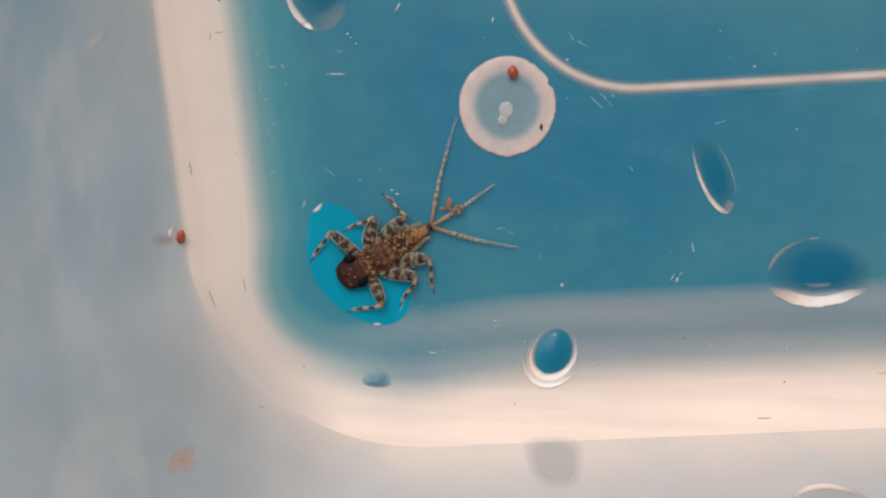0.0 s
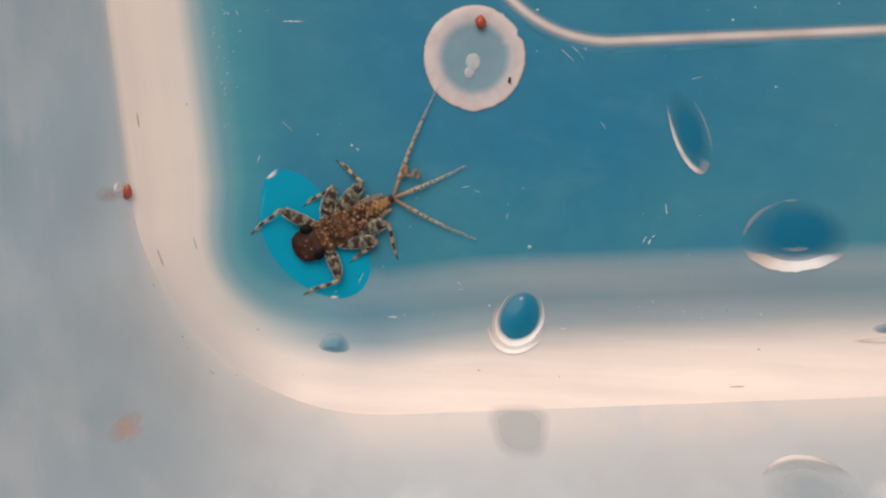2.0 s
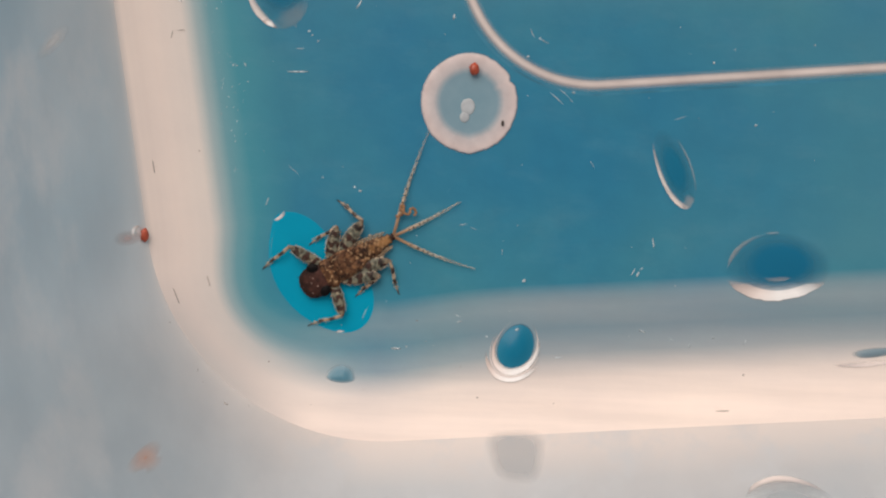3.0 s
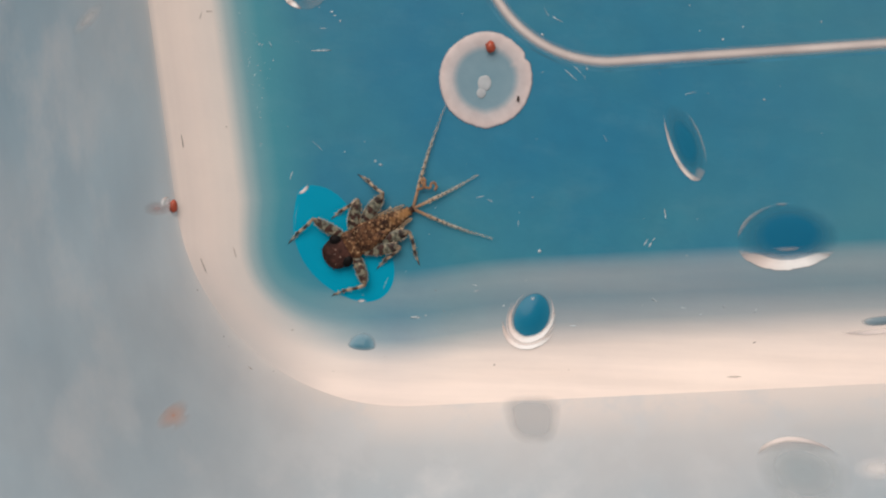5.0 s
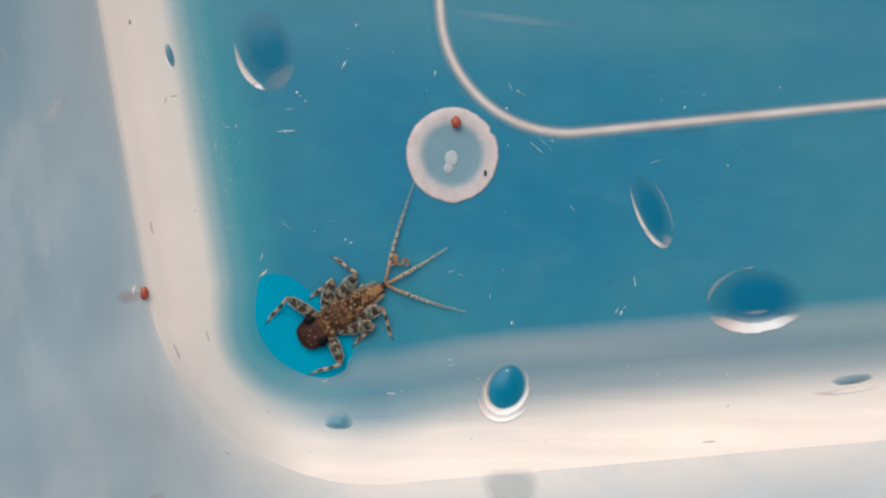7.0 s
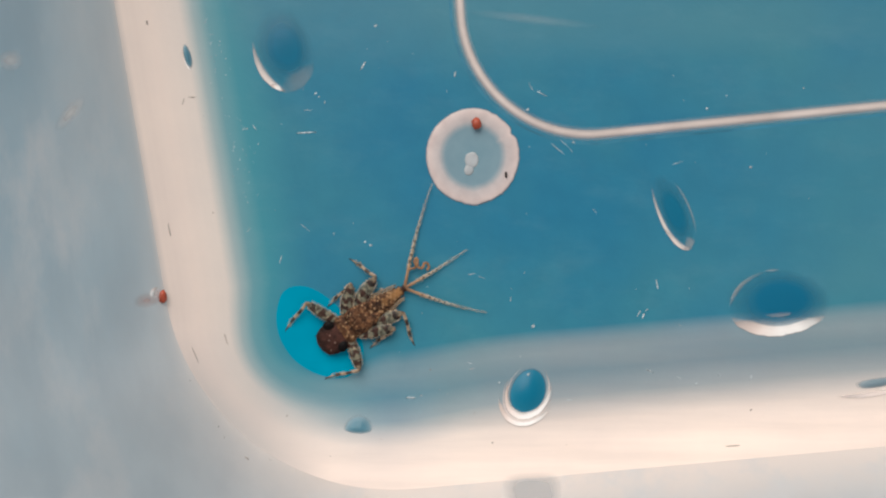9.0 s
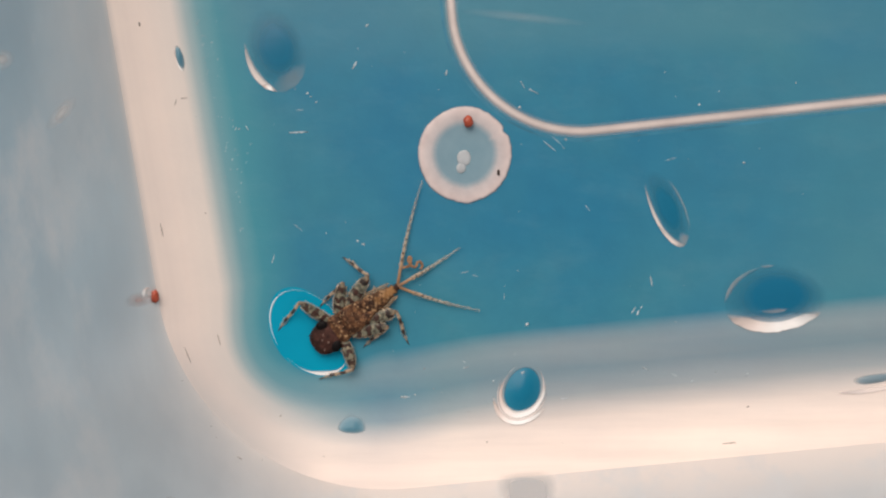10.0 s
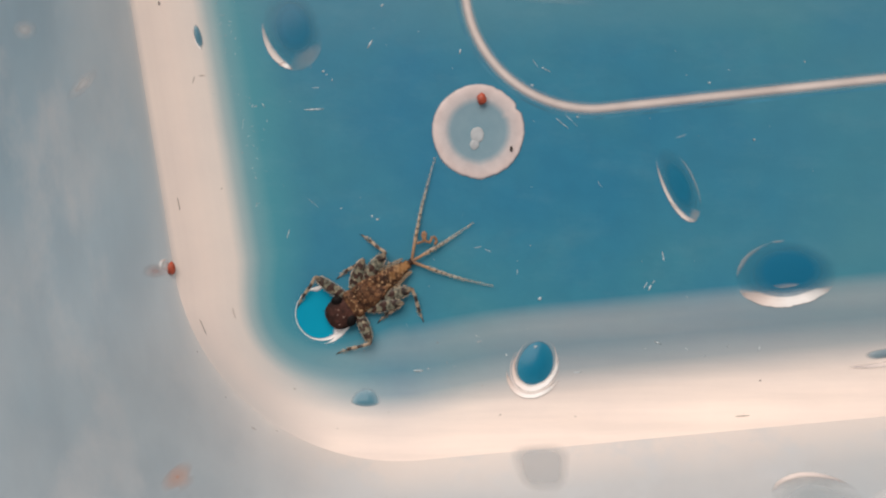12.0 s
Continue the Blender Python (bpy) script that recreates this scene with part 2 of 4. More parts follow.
def line_plastic():
    """The raised line: milky on its crest, clearing down both flanks."""
    m, nodes, links, b = material("line_plastic")
    links.new(ramp(nodes, links, grain(nodes, links, 260, 4), [(0.3, (0.60, 0.51, 0.47)), (0.7, (0.76, 0.66, 0.61))]), b.inputs["Base Color"])
    b.inputs["Roughness"].default_value = 0.4
    return melt(m, nodes, links, b, ramp(nodes, links, uv_across(nodes, links), grey((0.0, 0), (0.18, 0.16), (0.34, 0.75), (0.45, 0.95), (0.57, 0.9), (0.72, 0.4), (0.86, 0.12), (1.0, 0))))


def drop_water(name, core, rim, clear=0.72, body=1.0):
    """Radial colour of a drop, also of patches that paint reflections; it clears at the rim."""
    m, nodes, links, b = material(name)
    mid = tuple(0.5 * (p + q) for p, q in zip(core, rim))
    links.new(ramp(nodes, links, uv_across(nodes, links), [(0.0, core), (0.45, core), (0.75, mid), (1.0, rim)]), b.inputs["Base Color"])
    b.inputs["Roughness"].default_value = 0.28
    b.inputs["IOR"].default_value = 1.33
    return melt(m, nodes, links, b, ramp(nodes, links, uv_across(nodes, links), [(clear, (body, body, body)), (1.0, (0, 0, 0))]))


def film_water():
    m, nodes, links, b = material("water_film")
    links.new(ramp(nodes, links, grain(nodes, links, 160, 3), [(0.3, (0.001, 0.265, 0.415)), (0.7, (0.002, 0.30, 0.455))]), b.inputs["Base Color"])
    b.inputs["Roughness"].default_value = 0.4
    b.inputs["Specular IOR Level"].default_value = 0.1
    return m


def twin_noise(nodes, links, scale, detail=4.0, rough=0.6, stretch=1.0):
    """Noise that is the same on both sides of the body, as the marks of an insect are."""
    x, y, z = place_axes(nodes, links)
    both = nodes.new("ShaderNodeCombineXYZ")
    for i, v in enumerate((calc(nodes, links, "MULTIPLY", x, stretch), calc(nodes, links, "ABSOLUTE", y), calc(nodes, links, "MULTIPLY", z, 0.6))):
        links.new(v, both.inputs[i])
    n = nodes.new("ShaderNodeTexNoise")
    n.inputs["Scale"].default_value, n.inputs["Detail"].default_value, n.inputs["Roughness"].default_value = scale, detail, rough
    links.new(both.outputs[0], n.inputs["Vector"])
    return n.outputs["Fac"]


def chitin(name, dark, mid, light, speck, scale=2.2, rough=0.45, amount=0.6):
    """Mottled insect shell, alike on both sides, with fine pale flecks and granules."""
    m, nodes, links, b = material(name)
    twin = calc(nodes, links, "ADD", calc(nodes, links, "MULTIPLY", twin_noise(nodes, links, scale), 0.72), calc(nodes, links, "MULTIPLY", grain(nodes, links, scale * 1900, 4, 0.6), 0.28))
    base = ramp(nodes, links, twin, [(0.38, dark), (0.5, mid), (0.62, light)])
    fleck = ramp(nodes, links, grain(nodes, links, 4200, 3, 0.6), grey((amount, 0), (amount + 0.07, 1)))
    col = mixed(nodes, links, fleck, base, speck)
    links.new(col, b.inputs["Base Color"])
    b.inputs["Roughness"].default_value = rough
    b.inputs["Specular IOR Level"].default_value = 0.18
    relief(nodes, links, b, grain(nodes, links, 5200, 4), 0.5, 0.00012)
    return m, nodes, links, b, col


def back_shell():
    """The back of the abdomen: paired pale spots on each plate, a yellow patch before the dark tip."""
    m, nodes, links, b, col = chitin("abdomen_shell", (0.017, 0.007, 0.004), (0.115, 0.053, 0.023), (0.21, 0.10, 0.044), (0.38, 0.24, 0.125), 2.0, 0.5, 0.63)
    x, y, z = place_axes(nodes, links)
    aside = calc(nodes, links, "ABSOLUTE", y)
    along = calc(nodes, links, "SINE", calc(nodes, links, "MULTIPLY", calc(nodes, links, "ADD", x, 0.72), 2 * math.pi / 0.43))
    across = calc(nodes, links, "COSINE", calc(nodes, links, "MULTIPLY", calc(nodes, links, "SUBTRACT", aside, 0.33), 2 * math.pi / 0.58))
    frayed = calc(nodes, links, "MULTIPLY", calc(nodes, links, "SUBTRACT", grain(nodes, links, 2900, 4, 0.65, (0.5, 1, 1)), 0.5), 6.0)
    spots = calc(nodes, links, "ADD", calc(nodes, links, "MULTIPLY", calc(nodes, links, "MULTIPLY", along, across), 0.6), frayed)
    col = mixed(nodes, links, ramp(nodes, links, spots, grey((0.30, 0), (0.70, 0.9))), col, (0.36, 0.225, 0.115))
    col = mixed(nodes, links, ramp(nodes, links, calc(nodes, links, "MULTIPLY", spots, -1.0), grey((0.30, 0), (0.62, 0.95))), col, (0.016, 0.007, 0.005))
    back = calc(nodes, links, "DIVIDE", calc(nodes, links, "MULTIPLY", x, -1.0), 5.0)
    patch = ramp(nodes, links, back, grey((0.40, 0.0), (0.46, 0.55), (0.54, 0.1), (0.66, 0.75), (0.78, 0.85), (0.845, 0.0)))
    near = ramp(nodes, links, calc(nodes, links, "ADD", aside, calc(nodes, links, "MULTIPLY", frayed, 0.08)), grey((0.22, 1), (0.42, 0)))
    col = mixed(nodes, links, calc(nodes, links, "MULTIPLY", patch, near), col, (0.34, 0.175, 0.065))
    tip = ramp(nodes, links, back, grey((0.815, 0), (0.84, 0.9)))
    links.new(mixed(nodes, links, tip, col, (0.026, 0.010, 0.007)), b.inputs["Base Color"])
    return m


def femur_shell():
    """A flat translucent thigh: grey-green, with broken dark bands, dark blotches and dark edges."""
    m, nodes, links, b = material("femur_shell")
    u, v = uv_across(nodes, links), uv_across(nodes, links, 1)
    rag = calc(nodes, links, "MULTIPLY", calc(nodes, links, "SUBTRACT", grain(nodes, links, 1700, 3, 0.6), 0.5), 11.0)
    beat = calc(nodes, links, "SINE", calc(nodes, links, "ADD", calc(nodes, links, "MULTIPLY", u, 2 * math.pi * 4.1), rag))
    band = ramp(nodes, links, calc(nodes, links, "ADD", calc(nodes, links, "MULTIPLY", beat, 0.5), 0.5), grey((0.36, 0), (0.5, 1)))
    gap = ramp(nodes, links, grain(nodes, links, 3000, 3, 0.6), grey((0.36, 0.45), (0.46, 1)))
    band = calc(nodes, links, "MULTIPLY", band, gap)
    rim = ramp(nodes, links, calc(nodes, links, "ABSOLUTE", calc(nodes, links, "COSINE", calc(nodes, links, "MULTIPLY", v, 2 * math.pi))), grey((0.80, 0), (0.93, 0.8)))
    rim = calc(nodes, links, "MULTIPLY", rim, ramp(nodes, links, grain(nodes, links, 2300, 2), grey((0.42, 0.1), (0.55, 1))))
    flesh = ramp(nodes, links, grain(nodes, links, 2700, 4, 0.6), [(0.34, (0.07, 0.06, 0.04)), (0.46, (0.15, 0.155, 0.115)), (0.58, (0.23, 0.21, 0.14)), (0.70, (0.45, 0.36, 0.235))])
    dark = ramp(nodes, links, grain(nodes, links, 2100, 3), [(0.4, (0.009, 0.005, 0.004)), (0.62, (0.050, 0.018, 0.010))])
    col = mixed(nodes, links, calc(nodes, links, "MAXIMUM", band, rim), flesh, dark)
    col = mixed(nodes, links, ramp(nodes, links, u, grey((0.8, 0), (0.97, 0.5))), col, (0.13, 0.055, 0.03))
    links.new(col, b.inputs["Base Color"])
    b.inputs["Roughness"].default_value = 0.4
    b.inputs["Specular IOR Level"].default_value = 0.35
    relief(nodes, links, b, grain(nodes, links, 4500, 3), 0.35, 0.0001)
    return melt(m, nodes, links, b, mixed(nodes, links, band, (0.85, 0.85, 0.85), (0.99, 0.99, 0.99)))


def tail_shell():
    """A tail filament: tan at its root, glassy grey further out, dashed with dark along its middle."""
    m, nodes, links, b = material("tail_shell")
    u, v = uv_across(nodes, links), uv_across(nodes, links, 1)
    pale = ramp(nodes, links, u, [(0.0, (0.17, 0.075, 0.030)), (0.18, (0.42, 0.255, 0.135)), (0.45, (0.52, 0.46, 0.36)), (1.0, (0.46, 0.48, 0.45))])
    pale = mixed(nodes, links, ramp(nodes, links, grain(nodes, links, 2600, 3), grey((0.4, 0.3), (0.6, 0))), pale, (0.20, 0.14, 0.09))
    beat = calc(nodes, links, "SINE", calc(nodes, links, "ADD", calc(nodes, links, "MULTIPLY", u, 2 * math.pi * 15), calc(nodes, links, "MULTIPLY", grain(nodes, links, 900, 2), 9.0)))
    top = ramp(nodes, links, calc(nodes, links, "SINE", calc(nodes, links, "MULTIPLY", v, 2 * math.pi)), grey((0.35, 0), (0.7, 1)))
    dash = calc(nodes, links, "MULTIPLY", ramp(nodes, links, beat, grey((0.45, 0), (0.7, 1))), top)
    dash = calc(nodes, links, "MULTIPLY", dash, ramp(nodes, links, u, grey((0.14, 0), (0.26, 0.9), (0.7, 0.9), (0.95, 0.4))))
    links.new(mixed(nodes, links, dash, pale, (0.022, 0.017, 0.015)), b.inputs["Base Color"])
    b.inputs["Roughness"].default_value = 0.45
    return melt(m, nodes, links, b, ramp(nodes, links, u, grey((0.2, 1), (0.45, 0.75), (0.7, 0.4), (1.0, 0.05))))


def membrane(name, colour, body, vary=0.3):
    """A thin see-through skin."""
    m, nodes, links, b = material(name)
    lo, hi = [tuple(c * k for c in colour) for k in (1 - vary, 1 + vary)]
    n = grain(nodes, links, 2500, 4)
    links.new(ramp(nodes, links, n, [(0.35, lo), (0.65, hi)]), b.inputs["Base Color"])
    b.inputs["Roughness"].default_value = 0.4
    return melt(m, nodes, links, b, ramp(nodes, links, n, grey((0.3, body * 0.7), (0.7, body))))


def banded(name, pale, dark, stops, rough=0.45, wild=0.16):
    """Dark rings along a limb, frayed by noise."""
    m, nodes, links, b = material(name)
    u = uv_across(nodes, links)
    w = nodes.new("ShaderNodeMath")
    w.operation = "MULTIPLY_ADD"
    links.new(grain(nodes, links, 2400, 4), w.inputs[0])
    w.inputs[1].default_value = wild
    a = nodes.new("ShaderNodeMath")
    a.operation = "ADD"
    links.new(u, a.inputs[0])
    a.inputs[1].default_value = -wild / 2
    links.new(a.outputs[0], w.inputs[2])
    mask = ramp(nodes, links, w.outputs[0], [(p, (v, v, v)) for p, v in stops])
    tint = ramp(nodes, links, grain(nodes, links, 2600, 3), [(0.35, tuple(c * 0.68 for c in pale)), (0.65, tuple(c * 1.25 for c in pale))])
    links.new(mixed(nodes, links, mask, tint, dark), b.inputs["Base Color"])
    b.inputs["Roughness"].default_value = rough
    return m


M_TRAY = tray_plastic()
M_WALL = wall_plastic()
M_RIDGE = plain("ridge_plastic", (0.74, 0.62, 0.56), 0.4)
M_LINE = line_plastic()
M_HAIRLINE = plain("scratched_plastic", (0.040, 0.198, 0.30), 0.5, 0.3, 0.3, 300)
M_BOSS = boss_plastic()
M_GATE = plain("gate_mark_plastic", (0.43, 0.455, 0.47), 0.5, 0.3)
M_DROP = drop_water("clear_drop", (0.006, 0.135, 0.245), (0.040, 0.190, 0.285), 0.45)
M_DROP_HAZY = drop_water("hazy_drop", (0.008, 0.145, 0.250), (0.060, 0.215, 0.30), 0.35)
M_DROP_EDGE = drop_water("clear_drop_on_edge", (0.006, 0.160, 0.270), (0.020, 0.180, 0.28), 0.9)
M_DROP_REFLECTION = drop_water("drop_reflection", (0.30, 0.33, 0.35), (0.32, 0.345, 0.36), 0.6, 0.55)
M_SMEAR_ORANGE = drop_water("orange_smear", (0.50, 0.27, 0.19), (0.46, 0.32, 0.27), 0.0, 0.55)
M_ARC_REFLECTION = drop_water("arc_reflection", (0.31, 0.35, 0.37), (0.31, 0.35, 0.37), 0.2)
M_DROP_DULL = drop_water("dull_drop", (0.095, 0.225, 0.295), (0.22, 0.32, 0.37), 0.75)
M_DROP_GREY = drop_water("grey_drop", (0.17, 0.24, 0.28), (0.26, 0.31, 0.34), 0.7)
M_STREAK = drop_water("pale_streak", (0.68, 0.64, 0.62), (0.66, 0.63, 0.62), 0.0, 0.6)
M_FLOOR_REFLECTION = drop_water("floor_reflection", (0.30, 0.42, 0.47), (0.22, 0.36, 0.42), 0.0, 0.4)
M_GRAIN_REFLECTION = drop_water("grain_reflection", (0.50, 0.36, 0.34), (0.50, 0.40, 0.38), 0.0, 0.6)
# Highlight colours, painted on drop rims and on the film's edge.
M_GLINT_BRIGHT = gleam("bright_glint", (0.80, 0.62, 0.54), (0.97, 0.94, 0.91))
M_GLINT_SOFT = gleam("soft_glint", (0.60, 0.54, 0.53), (0.84, 0.74, 0.69), 0.9)
M_GLINT_HAZY = gleam("hazy_glint", (0.36, 0.41, 0.44), (0.50, 0.48, 0.47), 0.38)
M_GLINT_THIN = gleam("thin_glint", (0.30, 0.38, 0.42), (0.46, 0.46, 0.46), 0.24)
M_GLINT = gleam("pale_glint", (0.36, 0.47, 0.52), (0.50, 0.58, 0.61), 0.75)
M_FILM = film_water()
M_RED = plain("red_grain", (0.36, 0.06, 0.025), 0.4, 0.5, 0.4, 2500)
M_BLACK = plain("dark_grain", (0.03, 0.018, 0.012), 0.5)
M_DUST = membrane("dust", (0.42, 0.35, 0.31), 0.7)
M_FLECK = membrane("pale_fleck", (0.74, 0.83, 0.87), 0.6)
M_TABLE = plain("table_top", (0.42, 0.40, 0.38), 0.5, 0.4, 0.15, 12)
M_HEAD = chitin("head_shell", (0.012, 0.005, 0.0035), (0.038, 0.014, 0.010), (0.070, 0.026, 0.018), (0.17, 0.085, 0.058), 1.3, 0.55, 0.66)[0]
M_OCELLUS = plain("ocellus_surface", (0.30, 0.20, 0.15), 0.35, 0.5, 0.2, 3000)
M_EYE = plain("eye_surface", (0.003, 0.002, 0.002), 0.5, 0.12, 0.3, 4000)
M_THORAX = chitin("thorax_shell", (0.016, 0.006, 0.003), (0.092, 0.040, 0.018), (0.22, 0.105, 0.044), (0.48, 0.31, 0.16), 1.9, 0.5, 0.60)[0]
M_ABDOMEN = back_shell()
M_FEMUR = femur_shell()
M_TIBIA = banded("tibia_shell", (0.34, 0.25, 0.165), (0.035, 0.017, 0.010),
                 [(0.0, 0.5), (0.06, 0.0), (0.2, 0.0), (0.24, 1.0), (0.36, 1.0), (0.4, 0.0), (0.55, 0.0), (0.6, 1.0), (0.72, 1.0), (0.77, 0.0), (0.9, 0.1), (0.94, 0.9)])
M_TAIL = tail_shell()
M_GILL = membrane("gill_membrane", (0.34, 0.23, 0.13), 0.5)
M_HAIR = membrane("pale_hair", (0.72, 0.58, 0.41), 0.7)
M_THREAD = plain("orange_thread", (0.28, 0.14, 0.06), 0.5, 0.5, 0.35, 2500)


# ---- shaping helpers ----
def part(name, bm, mat, parent=None, label="", smooth=True):
    me = bpy.data.meshes.new(name)
    bmesh.ops.recalc_face_normals(bm, faces=bm.faces)
    bm.to_mesh(me)
    bm.free()
    me.materials.append(mat)
    for p in me.polygons:
        p.use_smooth = smooth
    ob = new(name, me)
    ob.parent = parent
    return tagged(ob, label) if label else ob


def skin(rings, us, closed=True, caps=True, vs=None):
    """A surface through rings of points (millimetres); u runs from ring to ring."""
    bm = bmesh.new()
    lay = bm.loops.layers.uv.new("uv")
    grid = [[bm.verts.new(Vector(p) * MM) for p in r] for r in rings]
    n = len(grid[0])
    for i in range(len(grid) - 1):
        for j in range(n if closed else n - 1):
            k = (j + 1) % n
            f = bm.faces.new((grid[i][j], grid[i][k], grid[i + 1][k], grid[i + 1][j]))
            for l, (a, c) in zip(f.loops, ((i, j), (i, j + 1), (i + 1, j + 1), (i + 1, j))):
                l[lay].uv = (us[a], vs[c % n] if vs else c / n)
    if caps:
        for i, r in ((0, grid[0]), (-1, grid[-1])):
            f = bm.faces.new(r if i else r[::-1])
            for l in f.loops:
                l[lay].uv = (us[i], 0.5)
    return bm


def tube(points, radii, flat=1.0, n=10):
    """A round or flattened limb along points; u runs from 0 to 1."""
    pts = [Vector(p) for p in points]
    rings, us, run = [], [], 0.0
    total = sum((b - a).length for a, b in zip(pts, pts[1:]))
    for i, (p, r) in enumerate(zip(pts, radii)):
        d = (pts[min(i + 1, len(pts) - 1)] - pts[max(i - 1, 0)]).normalized()
        side = Vector((0, 0, 1)).cross(d)
        side = side.normalized() if side.length > 1e-4 else Vector((0, 1, 0))
        up = d.cross(side)
        rings.append([p + side * (math.cos(a) * r) + up * (math.sin(a) * r * flat) for a in (2 * math.pi * k / n for k in range(n))])
        if i:
            run += (p - pts[i - 1]).length
        us.append(run / total)
    return skin(rings, us)


def bend(points, steps=6):
    """A smooth curve through a few points."""
    pts = [Vector(p) for p in points]
    out = []
    for i in range(len(pts) - 1):
        p0, p1, p2, p3 = pts[max(i - 1, 0)], pts[i], pts[i + 1], pts[min(i + 2, len(pts) - 1)]
        for s in range(steps):
            t = s / steps
            out.append(0.5 * ((2 * p1) + (p2 - p0) * t + (2 * p0 - 5 * p1 + 4 * p2 - p3) * t * t + (3 * p1 - p0 - 3 * p2 + p3) * t ** 3))
    return out + [pts[-1]]


def hull(stations, n=24, power=2.4):
    """A body through stations (x, half width, middle height, half height), flatter below."""
    rings = []
    for x, w, z, h in stations:
        ring = []
        for k in range(n):
            a = 2 * math.pi * k / n
            c, s = math.cos(a), math.sin(a)
            e = 2 / power
            ring.append((x, w * math.copysign(abs(c) ** e, c), z + (h if s > 0 else h * 0.7) * math.copysign(abs(s) ** e, s)))
        rings.append(ring)
    return skin(rings, [i / (len(rings) - 1) for i in range(len(rings))])


def smoothstep(a, b, x):
    t = min(1, max(0, (x - a) / (b - a)))
    return t * t * (3 - 2 * t)


# ---- the tray ----
EDGE_Z = 2.5
WALL_LEAN = math.tan(radians(38))


def rounded(corners, radius, steps=28, side=16):
    """A closed outline with round corners: points and outward normals."""
    out = []
    cs = [Vector(c) for c in corners]
    for i, c in enumerate(cs):
        a, b = (cs[i - 1] - c).normalized(), (cs[(i + 1) % len(cs)] - c).normalized()
        half = a.angle(b) / 2
        centre = c + (a + b).normalized() * (radius / math.sin(half))
        s, e = c + a * (radius / math.tan(half)), c + b * (radius / math.tan(half))
        t0, t1 = math.atan2(*(s - centre).yx), math.atan2(*(e - centre).yx)
        turn = (t1 - t0 + math.pi) % (2 * math.pi) - math.pi
        arc = []
        for k in range(steps + 1):
            t = t0 + turn * k / steps
            nrm = Vector((math.cos(t), math.sin(t)))
            arc.append((centre + nrm * radius, nrm))
        if out:
            p0, n0 = out[-1]
            p1, n1 = arc[0]
            out += [(p0.lerp(p1, k / side), n0.lerp(n1, k / side).normalized()) for k in range(1, side)]
        out += arc
    p0, n0 = out[-1]
    p1, n1 = out[0]
    return out + [(p0.lerp(p1, k / side), n0.lerp(n1, k / side).normalized()) for k in range(1, side)]


OUTLINE = rounded([(-20.45, -22.15), (78.0, -12.7), (72.0, 58.5), (-35.3, 58.5)], 20.0)


def edge_width(nrm):
    return 13.0 + 3.5 * max(0.0, -nrm.y) ** 2 - 4.3 * 4 * (nrm.x * nrm.y) ** 2


def edge_height(f):
    """Height of the rounded edge, f from 0 inside to 1 at the wall."""
    return EDGE_Z * max(0.0, (f - 0.47) / 0.53) ** 2


def surface(x, y):
    """Height of the tray's inside at a place."""
    q = Vector((x, y))
    p, nrm = min(OUTLINE, key=lambda o: (o[0] - q).length_squared)
    d = (q - p).dot(nrm)
    w = edge_width(nrm)
    return edge_height(1 + d / w) if d < 0 else EDGE_Z + d / WALL_LEAN


def loops_of(offsets):
    """Rings along the outline for rows of (how far out, height)."""
    return [[(p.x + nrm.x * o(nrm), p.y + nrm.y * o(nrm), z) for p, nrm in OUTLINE] for o, z in offsets]


def build_tray():
    tray = new("tray")
    tagged(tray, "frosted plastic specimen tray with rounded corner over blue backing", "tray")
    inner = loops_of([(lambda q: -edge_width(q), 0.0)])[0]
    bm = bmesh.new()
    lay = bm.loops.layers.uv.new("uv")
    top = bm.faces.new([bm.verts.new(Vector(p) * MM) for p in inner])
    low = bm.faces.new([bm.verts.new(Vector((p[0], p[1], -1.2)) * MM) for p in inner][::-1])
    for f in (top, low):
        for l in f.loops:
            l[lay].uv = (0, 0.0)
    part("tray_floor", bm, M_TRAY, tray, "flat blue tray floor", smooth=False)
    steps = [k / 24 for k in range(24)] + [0.985, 1.0, 1.03]
    rows = [((lambda q, f=f: -edge_width(q) * (1 - f)), edge_height(f)) for f in steps]
    rows += [((lambda q, f=f: -edge_width(q) * (1 - f)), edge_height(f) - 1.2) for f in reversed(steps[:-1])]
    us = steps + steps[-2::-1]
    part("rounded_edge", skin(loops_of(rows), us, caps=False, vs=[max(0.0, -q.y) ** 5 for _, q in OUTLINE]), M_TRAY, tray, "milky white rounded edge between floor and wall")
    lean = WALL_LEAN
    up = [EDGE_Z + 27 * k / 12 for k in range(13)]
    rows = [((lambda q, z=z: (z - EDGE_Z) * lean), z) for z in up] + [((lambda q, z=z: (z - EDGE_Z) * lean + 1.6), z) for z in reversed(up)]
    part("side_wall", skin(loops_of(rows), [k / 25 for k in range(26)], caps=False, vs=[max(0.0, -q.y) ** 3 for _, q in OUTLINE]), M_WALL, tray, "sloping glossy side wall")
    zt, o = EDGE_Z + 27, 27 * lean
    rows = [((lambda q, a=a: o + a), z) for a, z in ((0, zt), (0.3, zt + 0.8), (5.5, zt + 0.8), (6, zt), (6, zt - 2), (5, zt - 2), (4.4, zt - 0.6), (1.6, zt - 0.6))]
    part("rim", skin(loops_of(rows + rows[:1]), [0.5] * 9, caps=False), M_RIDGE, tray, "turned-over rim")
    return tray


